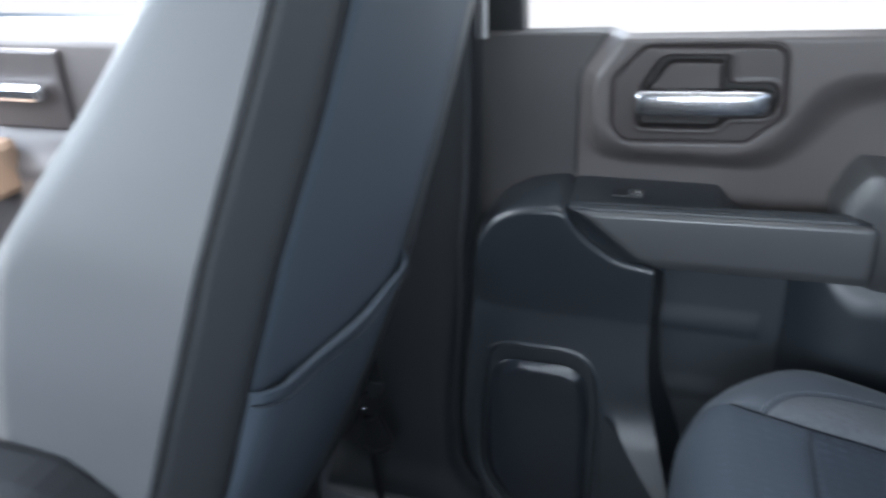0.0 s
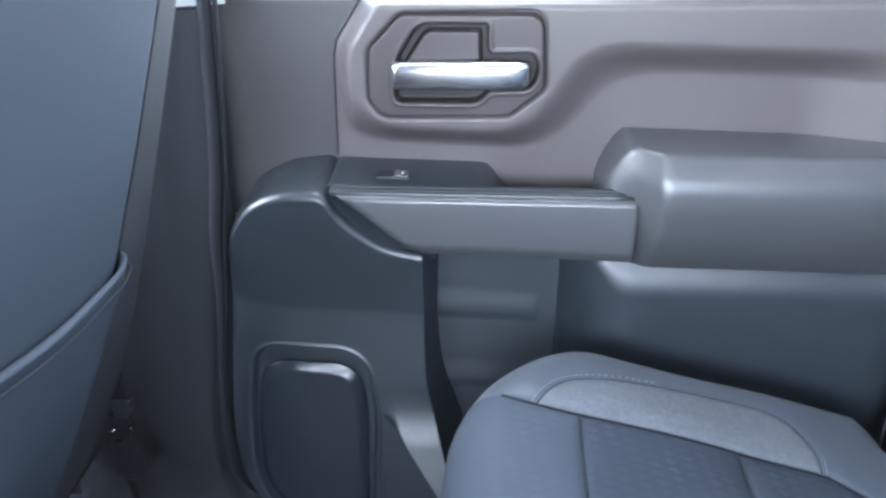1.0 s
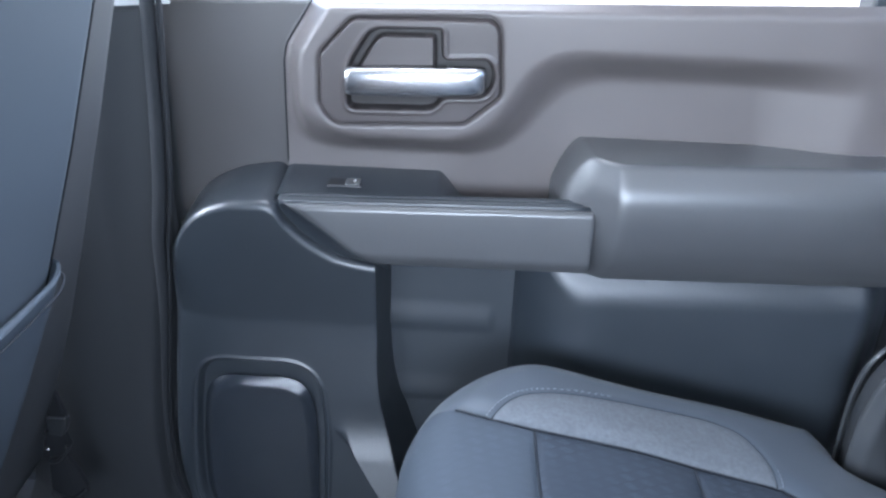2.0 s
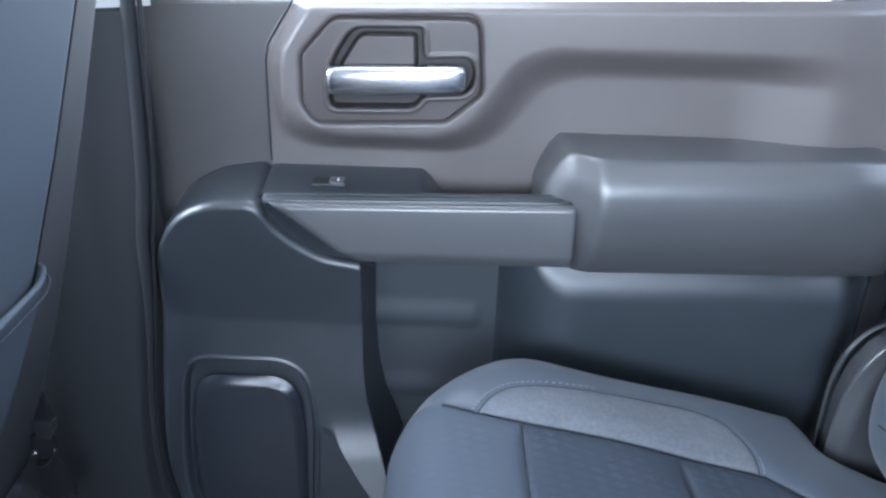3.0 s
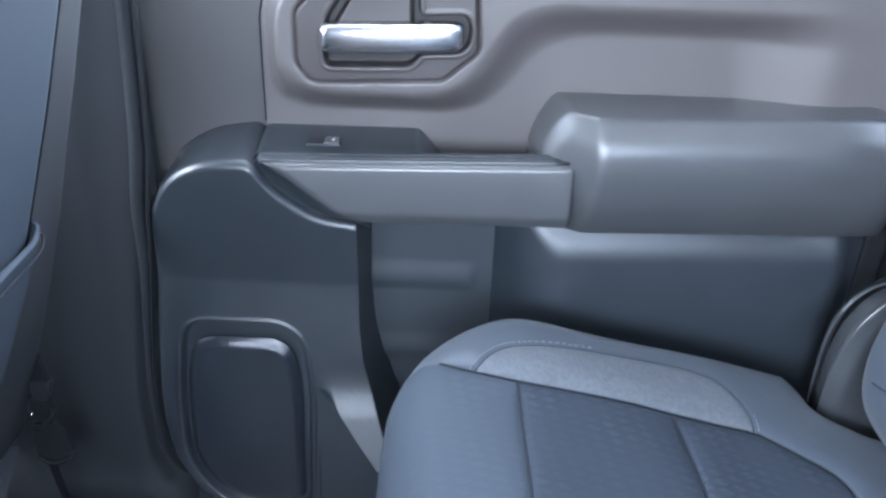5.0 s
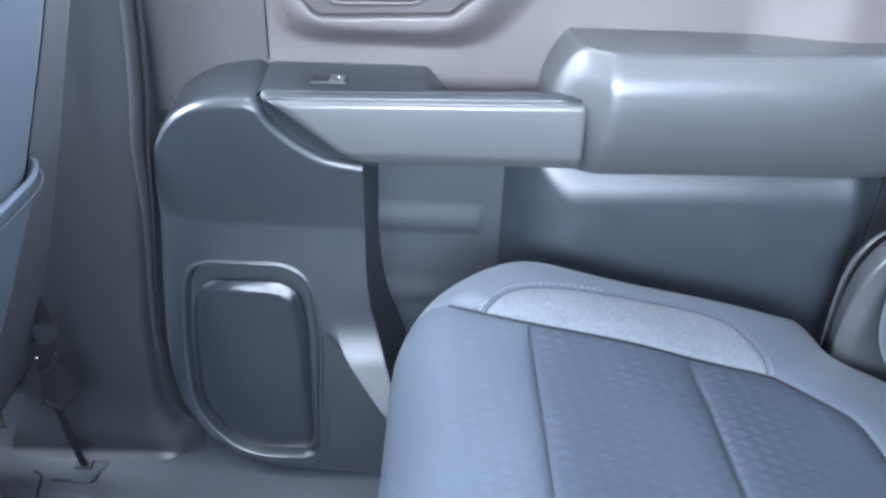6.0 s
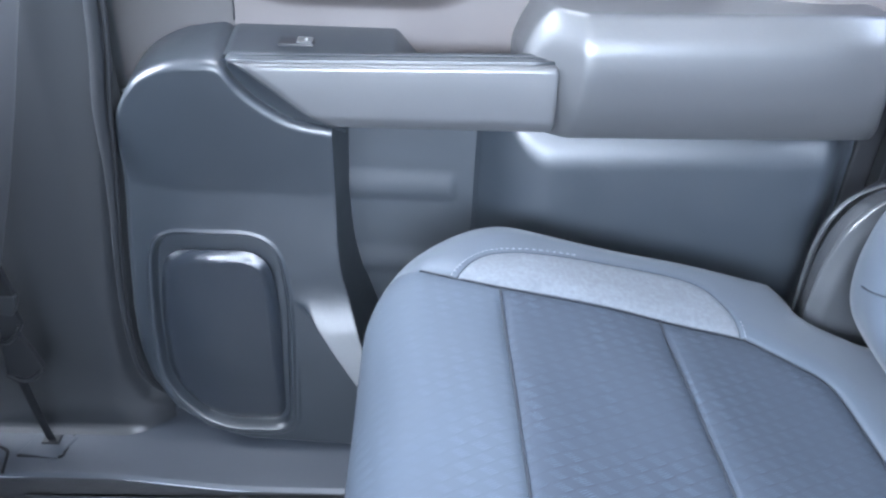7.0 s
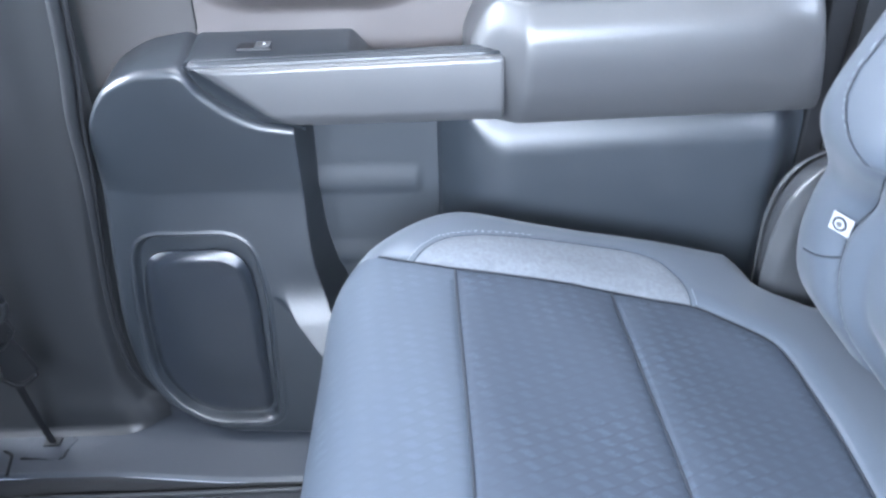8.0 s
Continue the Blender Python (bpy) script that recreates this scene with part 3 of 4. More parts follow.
# arm rest pad
prof = rounded_ring([(0.024, 0.444, 0.005), (-0.072, 0.4390, 0.004), (-0.0835, 0.4560, 0.007), (-0.0990, 0.486, 0.014), (-0.1070, 0.522, 0.016), (-0.1035, 0.555, 0.012), (-0.0860, 0.5855, 0.007), (0.024, 0.5820, 0.005)], 8)
rings = []
for x, kz, ky in ((0.321, 0.56, 0.56), (0.323, 0.64, 0.58), (0.330, 0.78, 0.625), (0.338, 0.90, 0.685), (0.345, 0.97, 0.74), (0.350, 1.0, 0.782), (0.357, 1.0, 0.842), (0.364, 1, 0.902), (0.371, 1, 0.962), (0.3745, 1, 0.985), (0.379, 1, 0.998), (0.385, 1, 1.0), (0.45, 1, 1.0), (0.55, 1, 1.0), (0.66, 0.995, 1), (0.730, 0.99, 0.99), (0.740, 0.985, 0.97), (0.746, 0.975, 0.93), (0.748, 0.95, 0.88)):
    row = []
    for y, z in prof:
        yy = y * ky
        front = max(0.0, min(1.0, -yy / 0.1))
        bend = -0.12 * smooth(0.50, 0.40, x) + 0.24 * smooth(0.60, 0.74, x)
        row.append((x + bend * min(0, yy), yy, 0.455 + (z - 0.455) * kz + 0.036 * max(0, x - 0.37) * front))
        row[-1] = (row[-1][0] - 0.024 * smooth(0.56, 0.74, x) * max(0.0, (z - 0.455) / 0.13),) + row[-1][1:]
    rings.append(row)
loft("armrest_pad", rings, PADMAT, door, "padded charcoal arm rest")

# handle bezel, cup and chrome lever
X, Z = mesh_xz(0.044, 0.262, 0.590, 0.7255, 0.0011)
bd = rounded(BEZ, 0.016, X, Z)
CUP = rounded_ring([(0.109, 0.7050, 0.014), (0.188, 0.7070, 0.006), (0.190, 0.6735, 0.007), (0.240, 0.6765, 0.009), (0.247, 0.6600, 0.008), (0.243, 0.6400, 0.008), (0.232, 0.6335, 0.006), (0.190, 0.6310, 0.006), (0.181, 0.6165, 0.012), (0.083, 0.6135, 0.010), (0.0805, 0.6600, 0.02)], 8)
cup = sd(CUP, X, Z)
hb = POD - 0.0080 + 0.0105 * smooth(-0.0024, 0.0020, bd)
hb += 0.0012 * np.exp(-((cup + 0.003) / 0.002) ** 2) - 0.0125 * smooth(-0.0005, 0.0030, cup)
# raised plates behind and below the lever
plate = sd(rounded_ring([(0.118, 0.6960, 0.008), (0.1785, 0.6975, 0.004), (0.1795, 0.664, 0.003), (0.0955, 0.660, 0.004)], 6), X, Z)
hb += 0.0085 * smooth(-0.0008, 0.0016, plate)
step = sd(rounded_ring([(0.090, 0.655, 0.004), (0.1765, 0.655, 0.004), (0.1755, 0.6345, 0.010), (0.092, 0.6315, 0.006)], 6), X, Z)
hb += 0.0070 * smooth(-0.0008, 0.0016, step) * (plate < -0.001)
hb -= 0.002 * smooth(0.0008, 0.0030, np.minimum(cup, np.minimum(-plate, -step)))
# recess floor round the plates, where shade is coloured in
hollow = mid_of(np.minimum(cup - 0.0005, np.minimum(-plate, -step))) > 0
bez = grid("handle_bezel", np.stack([X, -hb, Z], -1), BEZEL, door, "grey handle bezel with recessed cup", cells(bd > -0.0065) & ~hollow)
grid("cup", np.stack([X, -hb, Z], -1), CUPMAT, bez, "recess behind the lever, with its shade in the colour", cells(bd > -0.0065) & hollow)
rings = []
for x, a, b, yc in ((0.0815, 0.004, 0.008, -0.0320), (0.082, 0.008, 0.0122, -0.0305), (0.084, 0.0095, 0.0140, -0.0310), (0.09, 0.010, 0.0146, -0.0320), (0.13, 0.0105, 0.0146, -0.0340), (0.175, 0.0105, 0.0146, -0.0340),
                    (0.20, 0.0105, 0.0146, -0.0330), (0.222, 0.0105, 0.0143, -0.0310), (0.231, 0.0095, 0.0135, -0.0285), (0.235, 0.008, 0.0115, -0.0260), (0.2368, 0.004, 0.007, -0.0240)):
    zc = 0.6476 + (x - 0.082) * 0.034
    rings.append([(x, yc - a * math.copysign(abs(math.cos(t)) ** 0.75, math.cos(t)), zc + 1.1 * b * math.copysign(abs(math.sin(t)) ** 0.75, math.sin(t))) for t in np.linspace(0, 2 * math.pi, 41)[:-1]])
loft("lever", rings, CHROME, bez, "chrome door lever")

# window, its frame and seals
boxed("glass", -0.12, 0.72, 0.045, 0.049, 0.68, 1.10, GLASS, door, "clear side window pane").visible_shadow = False
boxed("belt_seal", -0.09, 0.66, 0.034, 0.043, 0.660, 0.682, RUBBER, door, "", 0.003)
boxed("window_frame", -0.128, -0.073, 0.026, 0.06, 0.690, 1.10, DARK, door, "", 0.004)
boxed("rear_window_frame", 0.650, 0.75, 0.020, 0.06, 0.690, 1.10, LOWER, door, "", 0.004)
boxed("door_shell", -0.13, 0.75, 0.055, 0.10, -0.05, 0.665, BODY, door)
edge_line = [(-0.116, -0.020, 0.80), (-0.116, -0.032, 0.70), (-0.117, -0.042, 0.60), (-0.120, -0.050, 0.52), (-0.128, -0.056, 0.45), (-0.134, -0.060, 0.366), (-0.149, -0.066, 0.212), (-0.149, -0.066, 0.10), (-0.137, -0.056, 0.045), (-0.118, -0.040, 0.01)]
for off, rad, mat in ((0.002, 0.0030, RUBBER), (-0.0105, 0.0080, SEAL)):
    line = curve_through([(x + off * (0.45 + 0.55 * smooth(0.30, 0.50, z)), y - 0.010, z) for x, y, z in edge_line], 70)
    tube("weatherstrip", line, rad * (0.5 + 0.5 * smooth(0.25, 0.50, line[:, 2])), mat, door, sides=12)
zs = np.linspace(0.534, 0.726, 50)
tube("trim_seam", np.stack([seam_x(zs) - 0.0006, 0.0115 + 0.0 * zs, zs], -1), 0.0010, SEAL, door, sides=6)

# quarter trim behind the door
tagged(boxed("quarter_trim", 0.787, 0.98, -0.02, 0.05, -0.1, 1.14, PILLAR), "dark grey plastic quarter trim behind the door", "trim", kind="structure")
tagged(boxed("door_seal", 0.753, 0.784, -0.005, 0.05, -0.05, 1.14, RUBBER, None, "", 0.004), "black rubber seal along the door's rear edge", "seal", kind="structure")

# ---- front side door ----
door2 = thing("door_2", None, "closed front side door in sunlight with chrome lever", "door", "structure")
X, Z = mesh_xz(-1.40, -0.402, 0.0, 0.735, 0.01)
Y = -0.02 - 0.05 * smooth(0.56, 0.50, Z) + 0.04 * smooth(0.70, 0.735, Z)
grid("trim_panel", np.stack([X, Y, Z], -1), UPPER, door2)
boxed("handle_bezel", -0.95, -0.795, -0.034, -0.012, 0.560, 0.690, BEZEL, door2, "", 0.006)
boxed("lever", -0.945, -0.82, -0.062, -0.036, 0.612, 0.640, CHROME, door2, "chrome door lever", 0.008)
boxed("armrest", -1.2, -0.895, -0.13, -0.05, 0.46, 0.555, shader("tan_arm_rest", (0.30, 0.20, 0.14), 0.6), door2, "tan padded arm rest", 0.015)
boxed("glass", -1.38, -0.40, 0.045, 0.049, 0.72, 1.10, GLASS, door2, "clear side window pane").visible_shadow = False
boxed("door_shell", -1.40, -0.40, 0.055, 0.10, -0.05, 0.72, BODY, door2)

# ---- rear bench ----
bench = thing("rear_seat", None, "blue-grey cloth rear bench seat with pale heathered insert", "seat")


def along(points, X, Y):
    best = np.full(X.shape, 1e9)
    for (ax, ay), (bx, by) in zip(points[:-1], points[1:]):
        ex, ey = bx - ax, by - ay
        t = np.clip(((X - ax) * ex + (Y - ay) * ey) / (ex * ex + ey * ey + 1e-12), 0, 1)
        best = np.minimum(best, np.hypot(X - ax - t * ex, Y - ay - t * ey))
    return best


SEAM = curve_through([(0.200, -0.231), (0.217, -0.239), (0.255, -0.249), (0.303, -0.257), (0.360, -0.258), (0.420, -0.258), (0.466, -0.259), (0.550, -0.261), (0.564, -0.265), (0.598, -0.286), (0.627, -0.306), (0.638, -0.335), (0.643, -0.38), (0.646, -0.44), (0.650, -0.7), (0.650, -1.36)], 100)
ARC = curve_through([(0.259, -0.2500), (0.274, -0.228), (0.292, -0.210), (0.320, -0.199), (0.360, -0.191), (0.400, -0.186), (0.450, -0.182), (0.496, -0.182), (0.530, -0.192), (0.548, -0.217), (0.555, -0.242), (0.555, -0.263)], 60)
TOPX, TOPZ = curve_through([(0.150, 0.350), (0.185, 0.366), (0.23, 0.373), (0.30, 0.369), (0.38, 0.3535), (0.46, 0.337), (0.6, 0.305), (0.75, 0.271)], 80).T
S1, S2 = 0.303, 0.466


def seam_at(k, y):
    """The two cross seams drift rearwards away from the door."""
    return (S1 + 0.026 * np.clip(-0.26 - y, 0, 0.26)) if k == 1 else (S2 + 0.055 * np.clip(-0.26 - y, 0, 0.26))


# the far rear corner is cut away round the hinge cover
NOTCH = np.vstack([curve_through([(0.612, -0.105), (0.634, -0.136), (0.645, -0.158), (0.652, -0.184), (0.667, -0.197), (0.690, -0.207), (0.716, -0.216), (0.80, -0.222)], 30), [(0.80, -0.05), (0.60, -0.05)]])


def cushion_top(X, Y):
    a, b, c = X - 0.168, -0.122 - Y, 0.168
    edge = np.where((a < c) & (b < c), c - np.hypot(c - np.minimum(a, c), c - np.minimum(b, c)), np.minimum(a, b))
    edge = np.minimum(edge, Y + 1.34)
    edge = np.minimum(edge, 0.010 - sd(NOTCH, X, Y))
    r = 0.042 + 0.022 * smooth(0.32, 0.20, X)
    e = np.clip(edge, 0.0, r)
    z = lerp_at(X, TOPX, TOPZ) - (r - np.sqrt(r * r - (r - e) ** 2)) - 20 * np.clip(-edge, 0, 0.008)
    ds = np.minimum(along(SEAM, X, Y), 9)
    inner = sd(np.vstack([SEAM, [(0.70, -1.5), (0.1, -1.5), (0.1, SEAM[0][1])]]), X, Y) > 0
    da = along(ARC, X, Y)
    s1, s2 = np.abs(X - seam_at(1, Y)), np.abs(X - seam_at(2, Y))
    cross = np.minimum(np.where(inner, s1, 9), np.where(inner, s2, 9))
    fade = smooth(0.0, 0.035, ds)
    drawn = smooth(0.205, 0.245, X)
    z = z - drawn * (0.0035 * np.exp(-(ds / 0.0035) ** 2) + 0.0022 * np.exp(-(ds / 0.013) ** 2))
    z = z - fade * 0.0032 * np.exp(-(cross / 0.0034) ** 2) - fade * 0.0024 * np.exp(-(cross / 0.015) ** 2)
    z = z - 0.0018 * np.exp(-(da / 0.003) ** 2) + 0.0028 * smooth(0.0, 0.03, ds) * (~inner)
    z = z + 0.0012 * np.sin(X * 31 + Y * 17) + 0.0008 * np.sin(X * 13 - Y * 41)
    return z, edge, inner


xs, ys = np.arange(0.162, 0.745, 0.003), np.arange(-1.35, -0.108, 0.003)
xs[np.abs(xs - S1).argmin()], xs[np.abs(xs - S2).argmin()] = S1, S2
X, Y = np.meshgrid(xs, ys)
X = X + lerp_at(X, [0.22, S1, S2, 0.60], [0, 0.026, 0.055, 0]) * np.clip(-0.26 - Y, 0, 0.26)
XM, YM = (X[:-1, :-1] + X[1:, 1:]) / 2, (Y[:-1, :-1] + Y[1:, 1:]) / 2
STRIPE = np.vstack([ARC, SEAM[(SEAM[:, 0] < ARC[-1, 0]) & (SEAM[:, 0] > ARC[0, 0]) & (SEAM[:, 1] > -0.3)][::-1]])
_, _, inner = cushion_top(XM, YM)
kind_of = np.where(inner, 1 + (XM > seam_at(1, YM)) + (XM > seam_at(2, YM)), np.where(sd(STRIPE, XM, YM) > 0, 4, 0))


def drawn_to(line, X, Y, which):
    """Moves the marked grid places onto the nearest place of a line."""
    pts = curve_through(line, 3000)
    for i, j in zip(*np.nonzero(which)):
        k = ((pts[:, 0] - X[i, j]) ** 2 + (pts[:, 1] - Y[i, j]) ** 2).argmin()
        X[i, j], Y[i, j] = pts[k]


def rim(a, b):
    """Grid places between cells of the kinds a and b."""
    A, B = np.pad(a, 1), np.pad(b, 1)
    near = lambda M: M[:-1, :-1] | M[1:, :-1] | M[:-1, 1:] | M[1:, 1:]
    return near(A) & near(B)


woven_side = (kind_of >= 1) & (kind_of <= 3)
drawn_to(SEAM, X, Y, rim(woven_side, ~woven_side) & (X > 0.2))
drawn_to(ARC, X, Y, rim(kind_of == 4, kind_of == 0))
Zt, edge, _ = cushion_top(X, Y)
P = np.stack([X, Y, Zt], -1)
on = cells(edge > -0.0075)
for kind, name, mat, label in ((0, "side_bolster", VINYL, "smooth blue-grey vinyl bolster"), (4, "insert", HEATHER, "pale heathered cloth insert"), (1, "front_panel", WOVEN_FRONT, "smooth blue-grey cloth front panel"),
                               (2, "middle_panel", WOVEN, "woven blue-grey cloth panel"), (3, "rear_panel", WOVEN, "woven blue-grey cloth panel")):
    grid(name, P, mat, bench, label, on & (kind_of == kind))


def top_at(x, y):
    return float(cushion_top(np.array([[x]]), np.array([[y]]))[0][0, 0])


seams = [SEAM[(SEAM[:, 1] > -0.75) & (SEAM[:, 0] > 0.222)], [(seam_at(1, y), y) for y in np.linspace(-0.262, -0.9, 60)], [(seam_at(2, y), y) for y in np.linspace(-0.264, -0.9, 60)]]
for line, rad in zip(seams, (0.0014, 0.0013, 0.0012)):
    tube("seam", [(x, y, top_at(x, y) + 0.0011) for x, y in line], rad, SEAMMAT, bench, sides=6)
tube("seam", [(x, y, top_at(x, y)) for x, y in ARC], 0.0009, SEAMMAT, bench, sides=6)
boxed("seat_base", 0.24, 0.72, -1.30, -0.17, -0.08, 0.25, DARK, bench, "", 0.02)

# pale stitches along the insert
for i in range(0, 58):
    if 25 < i < 53:
        continue
    a, b = np.array(ARC[i]), np.array(ARC[i + 1])
    nrm = np.array([-(b - a)[1], (b - a)[0]])
    nrm = nrm / np.linalg.norm(nrm) * 0.0055
    for half in (0.2,):
        p, q = a + (b - a) * half + nrm, a + (b - a) * (half + 0.42) + nrm
        tube("stitch", [(p[0], p[1], top_at(*p) + 0.0002), (q[0], q[1], top_at(*q) + 0.0002)], 0.00038, THREAD, bench, sides=5)

# rear backrest
Yb, Zb = np.meshgrid(np.arange(-1.34, -0.185, 0.004), np.arange(0.25, 1.0, 0.004))
shape = lerp_at(Zb, *curve_through([(0.22, 0.765), (0.25, 0.735), (0.285, 0.707), (0.332, 0.671), (0.377, 0.661), (0.42, 0.664), (0.461, 0.672), (0.508, 0.653), (0.543, 0.657), (0.604, 0.684), (0.7, 0.730), (0.9, 0.80), (1.01, 0.86)], 90).T)
flat = lerp_at(Zb, *curve_through([(0.2, 0.79), (0.26, 0.745), (0.33, 0.705), (0.40, 0.682), (0.6, 0.708), (0.8, 0.78), (1.0, 0.86)], 80).T)
seam_y = lerp_at(Zb, *curve_through([(0.20, -0.400), (0.25, -0.365), (0.30, -0.335), (0.34, -0.322), (0.375, -0.307), (0.405, -0.299), (0.43, -0.299), (0.46, -0.312), (0.485, -0.328), (0.51, -0.345), (0.56, -0.362), (1.0, -0.41)], 80).T)
bol = smooth(-0.045, 0.0, Yb - seam_y)
xb_ = flat * (1 - bol) + shape * bol
groove = np.abs(Yb - seam_y)
xb_ += 0.007 * np.exp(-(groove / 0.006) ** 2) + 0.010 * np.exp(-(groove / 0.02) ** 2)
eb = np.clip(-0.186 - Yb, 0, 0.07)
xb_ += 0.07 - np.sqrt(0.07 ** 2 - (0.07 - eb) ** 2)
grid("backrest", np.stack([xb_, Yb, Zb], -1), VINYL, bench, "blue-grey backrest with padded bolster", flip=True)
rows = range(0, Zb.shape[0] - 60)
tube("seam", [(np.interp(seam_y[i, 0], Yb[i], xb_[i]) - 0.0002, seam_y[i, 0], Zb[i, 0]) for i in rows], 0.0012, SEAMMAT, bench, sides=6)


def back_at(y, z):
    i = min(max(int((z - 0.25) / 0.004), 0), Zb.shape[0] - 1)
    return float(np.interp(y, Yb[i], xb_[i])) - 0.0010


line = curve_through([(-0.345, 0.511), (-0.325, 0.517), (-0.300, 0.526), (-0.277, 0.541), (-0.264, 0.556), (-0.259, 0.585), (-0.269, 0.65), (-0.285, 0.72)], 40)
tube("seam", [(back_at(y, z), y, z) for y, z in line], 0.0010, SEAMMAT, bench, sides=6)
for i in range(2, 36, 2):
    p, q = line[i] + [0.005, 0], line[i + 1] + [0.005, 0]
    tube("stitch", [(back_at(*p), *p), (back_at(*q), *q)], 0.0003, THREAD, bench, sides=5)
line = curve_through([(-0.258, 0.379), (-0.272, 0.383), (-0.288, 0.389), (-0.302, 0.397)], 20)
tube("seam", [(back_at(y, z), y, z) for y, z in line], 0.0009, SEAMMAT, bench, sides=6)
tag = boxed("airbag_tag", -0.011, 0.011, -0.0008, 0.0008, -0.0095, 0.0095, TAGMAT, bench, "small white sewn tag")
tag.matrix_world = pose(back_at(-0.293, 0.432) - 0.007, -0.296, 0.431, 0, 5, -58)
for radius, depth, mat in ((0.0078, -0.0013, SEAMMAT), (0.0052, -0.0018, TAGMAT), (0.0030, -0.0023, SEATSIDE)):
    mark = bmesh.new()
    bmesh.ops.create_circle(mark, cap_ends=True, segments=20, radius=radius, matrix=pose(-0.001, depth, 0, 90))
    part("tag_mark", mark, mat, tag)

# hinge cover beside the backrest
cover = thing("hinge_cover", None, "dark grey plastic hinge cover beside the rear backrest", "cover")
outer = curve_through([(0.690, -0.112, 0.14), (0.681, -0.112, 0.235), (0.678, -0.112, 0.316), (0.681, -0.112, 0.352), (0.688, -0.112, 0.376), (0.704, -0.112, 0.400), (0.734, -0.112, 0.416), (0.79, -0.112, 0.432)], 50)
ridge = curve_through([(0.668, -0.180, 0.17), (0.664, -0.180, 0.270), (0.665, -0.180, 0.325), (0.671, -0.180, 0.366), (0.681, -0.180, 0.396), (0.700, -0.180, 0.424), (0.730, -0.180, 0.442), (0.79, -0.180, 0.458)], 50)
rows = []
for k, dip in ((-0.05, 0.040), (0.0, 0.006), (0.01, 0.0005), (0.04, -0.001), (0.17, -0.001), (0.19, 0.0015), (0.20, 0.016), (0.36, 0.016), (0.37, 0.0015), (0.40, -0.001), (0.55, -0.002), (0.70, -0.0040), (0.80, -0.0048), (0.88, -0.0040), (0.95, -0.0005), (1.0, 0.006)):
    rows.append(outer * (1 - k) + ridge * k + np.array([0.8 * dip, 0.6 * dip, 0]))
for k, dy in ((0.03, -0.003), (0.10, -0.004), (0.3, -0.005), (0.6, -0.006), (1.0, -0.007)):
    rows.append(ridge * (1 - k) + np.array([0.82, -0.180, 0.22]) * k + np.array([0.004, dy, 0]))
grid("rim", np.array(rows[:7]), HINGE, cover)
grid("groove", np.array(rows[6:8]), RUBBER, cover)
grid("shell", np.array(rows[7:]), HINGE, cover)

# ---- front seat ----
seat = thing("front_seat", None, "blue-grey front seat seen from behind with map pocket", "seat")


def rear_x(z):
    return lerp_at(z, [0.0, 0.2, 0.42, 0.51, 0.648, 0.80, 1.0, 1.15], [-0.365, -0.285, -0.188, -0.152, -0.104, -0.056, 0.0, 0.03])


def near_side(z):
    return lerp_at(z, [0.16, 0.5, 0.63, 0.72, 0.78, 0.85, 0.95, 1.1], [-0.712, -0.714, -0.700, -0.685, -0.668, -0.644, -0.612, -0.54])


def far_side(z):
    return lerp_at(z, [0.16, 0.36, 0.5, 0.62, 0.75, 0.85, 0.95, 1.1], [-0.100, -0.148, -0.183, -0.203, -0.216, -0.224, -0.255, -0.34])


def near_edge(z):
    return lerp_at(z, [0.16, 0.24, 0.63, 0.70, 0.78, 0.85, 1.1], [-0.640, -0.640, -0.630, -0.620, -0.596, -0.580, -0.545])


FAR_EDGE = -0.293
rings = []
for z in np.linspace(0.16, 1.10, 60):
    r, th = float(rear_x(z)), float(lerp_at(z, [0.16, 0.5, 0.63, 0.70, 0.76, 0.80, 0.86, 1.1], [0.42, 0.34, 0.26, 0.215, 0.185, 0.165, 0.140, 0.10]))
    yn, yf = float(near_side(z)), float(far_side(z))
    ring = rounded_ring([(r - 0.016, yn, 0.010), (r - 0.001, float(near_edge(z)) - 0.012, 0.014), (r, FAR_EDGE, 0.006), (r - 0.005, yf, 0.030), (r - th, yf - 0.01, 0.05), (r - th, yn + 0.030, 0.045)], 10)
    rings.append([(x, y, z) for x, y in ring])
loft("backrest", rings, SEATSIDE, seat, "padded grey backrest")
zs = np.linspace(0.20, 0.94, 70)
tube("seam", np.stack([rear_x(zs) - 0.0190, near_side(zs) + 0.0005, zs], -1), 0.0022, RUBBER, seat, sides=6)
tube("seam", np.stack([rear_x(zs) - 0.0235, near_side(zs) - 0.0004, zs], -1), 0.0012, SEATSIDE, seat, sides=6)

Up, Zp = np.meshgrid(np.linspace(0, 1, 80), np.linspace(0.24, 1.0, 110))
Yp = near_edge(Zp) + Up * (FAR_EDGE - near_edge(Zp))
pd = np.minimum(np.minimum(Yp - near_edge(Zp), FAR_EDGE - Yp), np.minimum(1.0 - Zp, Zp - 0.24) + 0.001)
xp = rear_x(Zp) - 0.0015 + 0.006 * np.sqrt(np.clip(pd + 0.0005, 0, 0.012) / 0.012) + 0.004 * np.sin(math.pi * Up)
grid("back_panel", np.stack([xp, Yp, Zp], -1), PANELMAT, seat, "smooth blue-grey back panel")
zs = np.linspace(0.25, 0.94, 70)
for ys in (FAR_EDGE + 0 * zs, near_edge(zs)):
    tube("seam", np.stack([rear_x(zs) + 0.0005, ys, zs], -1), 0.0020, RUBBER, seat, sides=6)

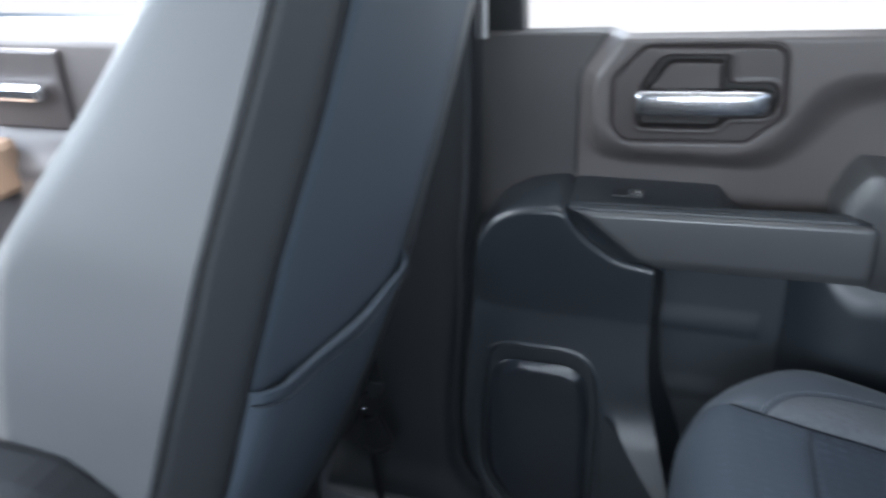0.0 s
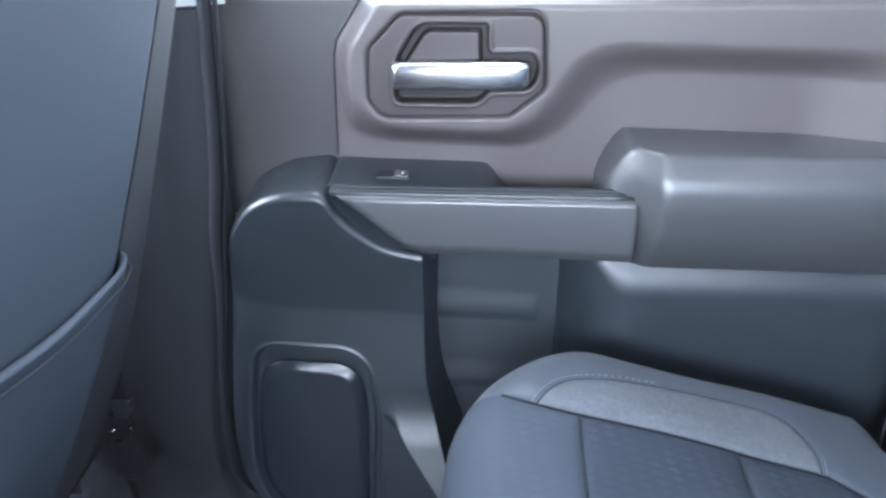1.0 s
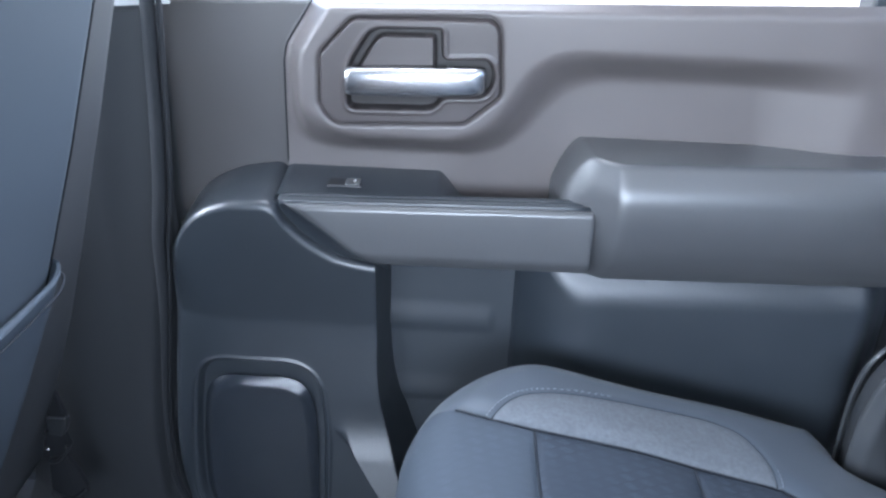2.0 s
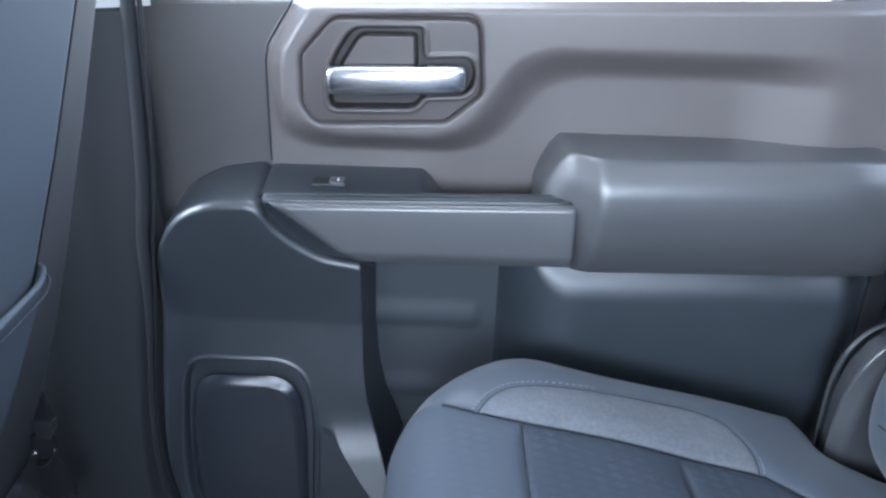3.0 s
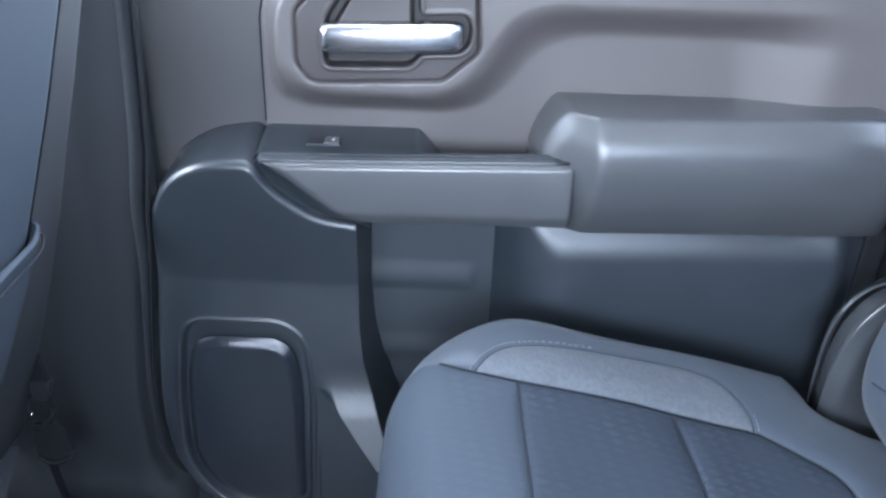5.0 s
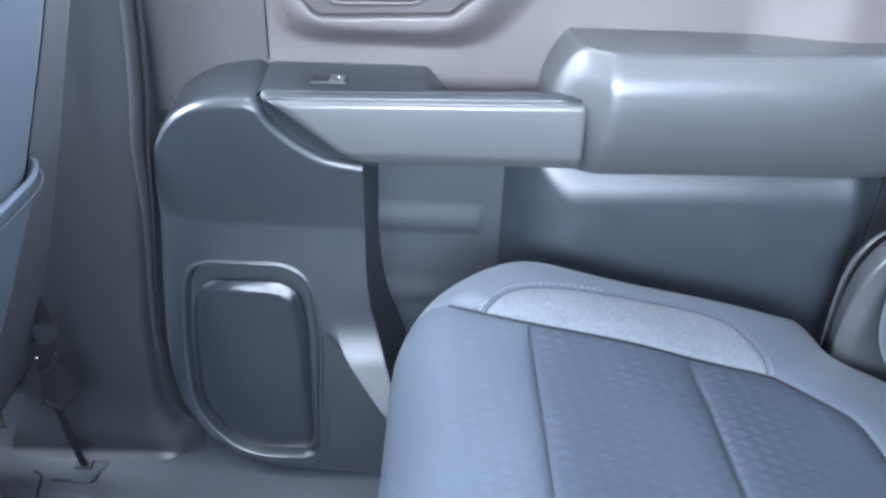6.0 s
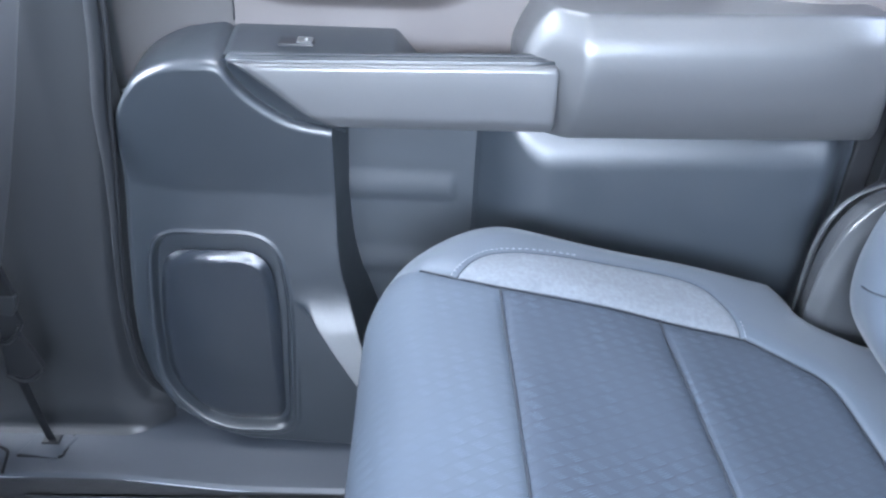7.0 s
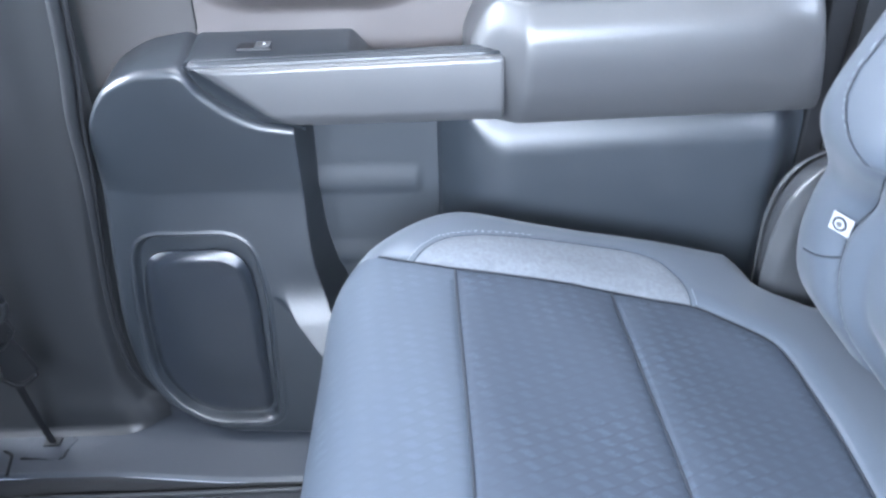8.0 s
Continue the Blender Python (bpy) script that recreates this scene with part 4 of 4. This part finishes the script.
# map pocket with a padded, sagging hem
Up, Vp = np.meshgrid(np.linspace(0, 1, 80), np.linspace(0, 1, 60))
hem_z = lambda y: lerp_at(y, *curve_through([(-0.66, 0.606), (-0.615, 0.590), (-0.53, 0.566), (-0.45, 0.549), (-0.37, 0.538), (-0.32, 0.538), (-0.29, 0.546)], 60).T)
hem_y = -0.632 + Up * (FAR_EDGE + 0.004 + 0.632)
Zp = 0.22 + Vp * (hem_z(hem_y) - 0.22)
Yp = near_edge(Zp) + Up * (FAR_EDGE + 0.004 - near_edge(Zp))
ed = np.clip(np.minimum(Up, 1 - Up) / 0.10, 0, 1)
xp = rear_x(Zp) + 0.001 + (0.007 + 0.010 * Vp) * np.sqrt(np.clip(ed * (2 - ed), 0, 1)) + 0.0015 * np.sin(Yp * 37 + Zp * 21) * ed
grid("map_pocket", np.stack([xp, Yp, Zp], -1), PANELMAT, seat, "blue-grey map pocket")
hem = np.stack([xp, Yp, Zp], -1)[-1]
tube("pocket_hem", hem + [-0.002, 0, -0.002], 0.0045 * np.sin(np.linspace(0.12, math.pi - 0.12, len(hem))) ** 0.5, PANELMAT, seat, "padded hem of the map pocket", sides=14, flat=0.8)
tube("seam", hem + [0.0012, 0, -0.0125], 0.0010, SEAMMAT, seat, sides=6)
part("cushion", box(bmesh.new(), -0.80, -0.30, -0.66, -0.22, -0.08, 0.34, 0.05, 3), DARK, seat, "black seat cushion side")
prism("recliner_cover", [(-0.56, 0.12), (-0.22, 0.12), (-0.150, 0.40), (-0.152, 0.50), (-0.178, 0.546), (-0.23, 0.570), (-0.36, 0.572), (-0.56, 0.50)], "y", -0.748, -0.690, RUBBER, seat, "black plastic recliner cover", 0.016)

# ---- front seat belt ----
belt = thing("seat_belt", None, "black seat belt strap running down into the sill anchor", "seat belt")
rows = []
for p in curve_through([(-0.266, -0.150, 0.165), (-0.270, -0.146, 0.13), (-0.280, -0.122, 0.05), (-0.288, -0.094, -0.047)], 24):
    rows.append([p + np.array([dx, dy, 0]) for dx, dy in ((-0.006, 0.0), (0.0, -0.002), (0.006, 0.0), (0.0, 0.002), (-0.006, 0.0))])
grid("webbing", np.array(rows), RUBBER, belt)
prism("strap_fold", [(-0.274, 0.44), (-0.262, 0.40), (-0.254, 0.33), (-0.243, 0.272), (-0.240, 0.257), (-0.263, 0.257), (-0.268, 0.33)], "y", -0.158, -0.151, RUBBER, belt)
prism("belt_guide", [(-0.264, 0.259), (-0.238, 0.259), (-0.2395, 0.246), (-0.247, 0.231), (-0.264, 0.233)], "y", -0.161, -0.150, PILLAR, belt, "dark plastic belt guide", 0.002)
prism("guide_opening", [(-0.272, 0.233), (-0.246, 0.231), (-0.242, 0.214), (-0.250, 0.200), (-0.270, 0.194)], "y", -0.156, -0.150, DARK, belt)
tube("guide_lip", curve_through([(-0.272, -0.160, 0.191), (-0.262, -0.162, 0.192), (-0.251, -0.161, 0.202), (-0.245, -0.159, 0.216)], 16), 0.0022, DARK, belt, "curved plastic lip of the guide", sides=10)
tube("latch_pin", [(-0.2705, -0.162, 0.2115), (-0.2680, -0.163, 0.2125), (-0.2655, -0.162, 0.2135)], 0.0024, CHROME, belt, "small bright metal pin")
prism("lower_strap", [(-0.272, 0.194), (-0.250, 0.200), (-0.239, 0.176), (-0.231, 0.150), (-0.241, 0.139), (-0.262, 0.132), (-0.277, 0.140)], "y", -0.158, -0.151, RUBBER, belt)
tube("strap_loop", curve_through([(-0.277, -0.158, 0.139), (-0.262, -0.160, 0.131), (-0.247, -0.160, 0.134), (-0.232, -0.157, 0.147)], 16), 0.0036, RUBBER, belt, "folded lower edge of the strap", sides=10)
prism("anchor_plate", [(-0.325, -0.120), (-0.270, -0.126), (-0.255, -0.086), (-0.312, -0.078)], "z", -0.047, -0.0435, SILL, belt, "", 0.001)
boxed("anchor_slot", -0.300, -0.276, -0.102, -0.086, -0.044, -0.040, DARK, belt, "", 0.001)

# grooves round the anchor cover in the sill
for line in ([(-0.326, -0.121), (-0.300, -0.1215), (-0.268, -0.122), (-0.264, -0.110), (-0.262, -0.081)], [(-0.356, -0.106), (-0.346, -0.111), (-0.341, -0.118), (-0.337, -0.135), (-0.333, -0.152)]):
    tube("groove", [(x, y, -0.0465) for x, y in curve_through(line, 24)], 0.0022, RUBBER, belt, sides=6)

# ---- floor mat ----
floor_mat = thing("floor_mat", None, "dark rubber floor mat with ribs and raised rim", "mat")
boxed("sheet", -0.30, 0.235, -0.70, -0.168, -0.082, -0.074, MATRUB, floor_mat, "", 0.003)
tube("rim", curve_through([(-0.30, -0.172, -0.072), (-0.1, -0.171, -0.071), (0.08, -0.167, -0.071), (0.235, -0.164, -0.071)], 20), 0.004, MATRUB, floor_mat)
for k in range(17):
    x = -0.285 + 0.031 * k
    boxed("rib", x, x + 0.017, -0.69, -0.185, -0.0745, -0.0705, MATRUB, floor_mat, "", 0.0015)
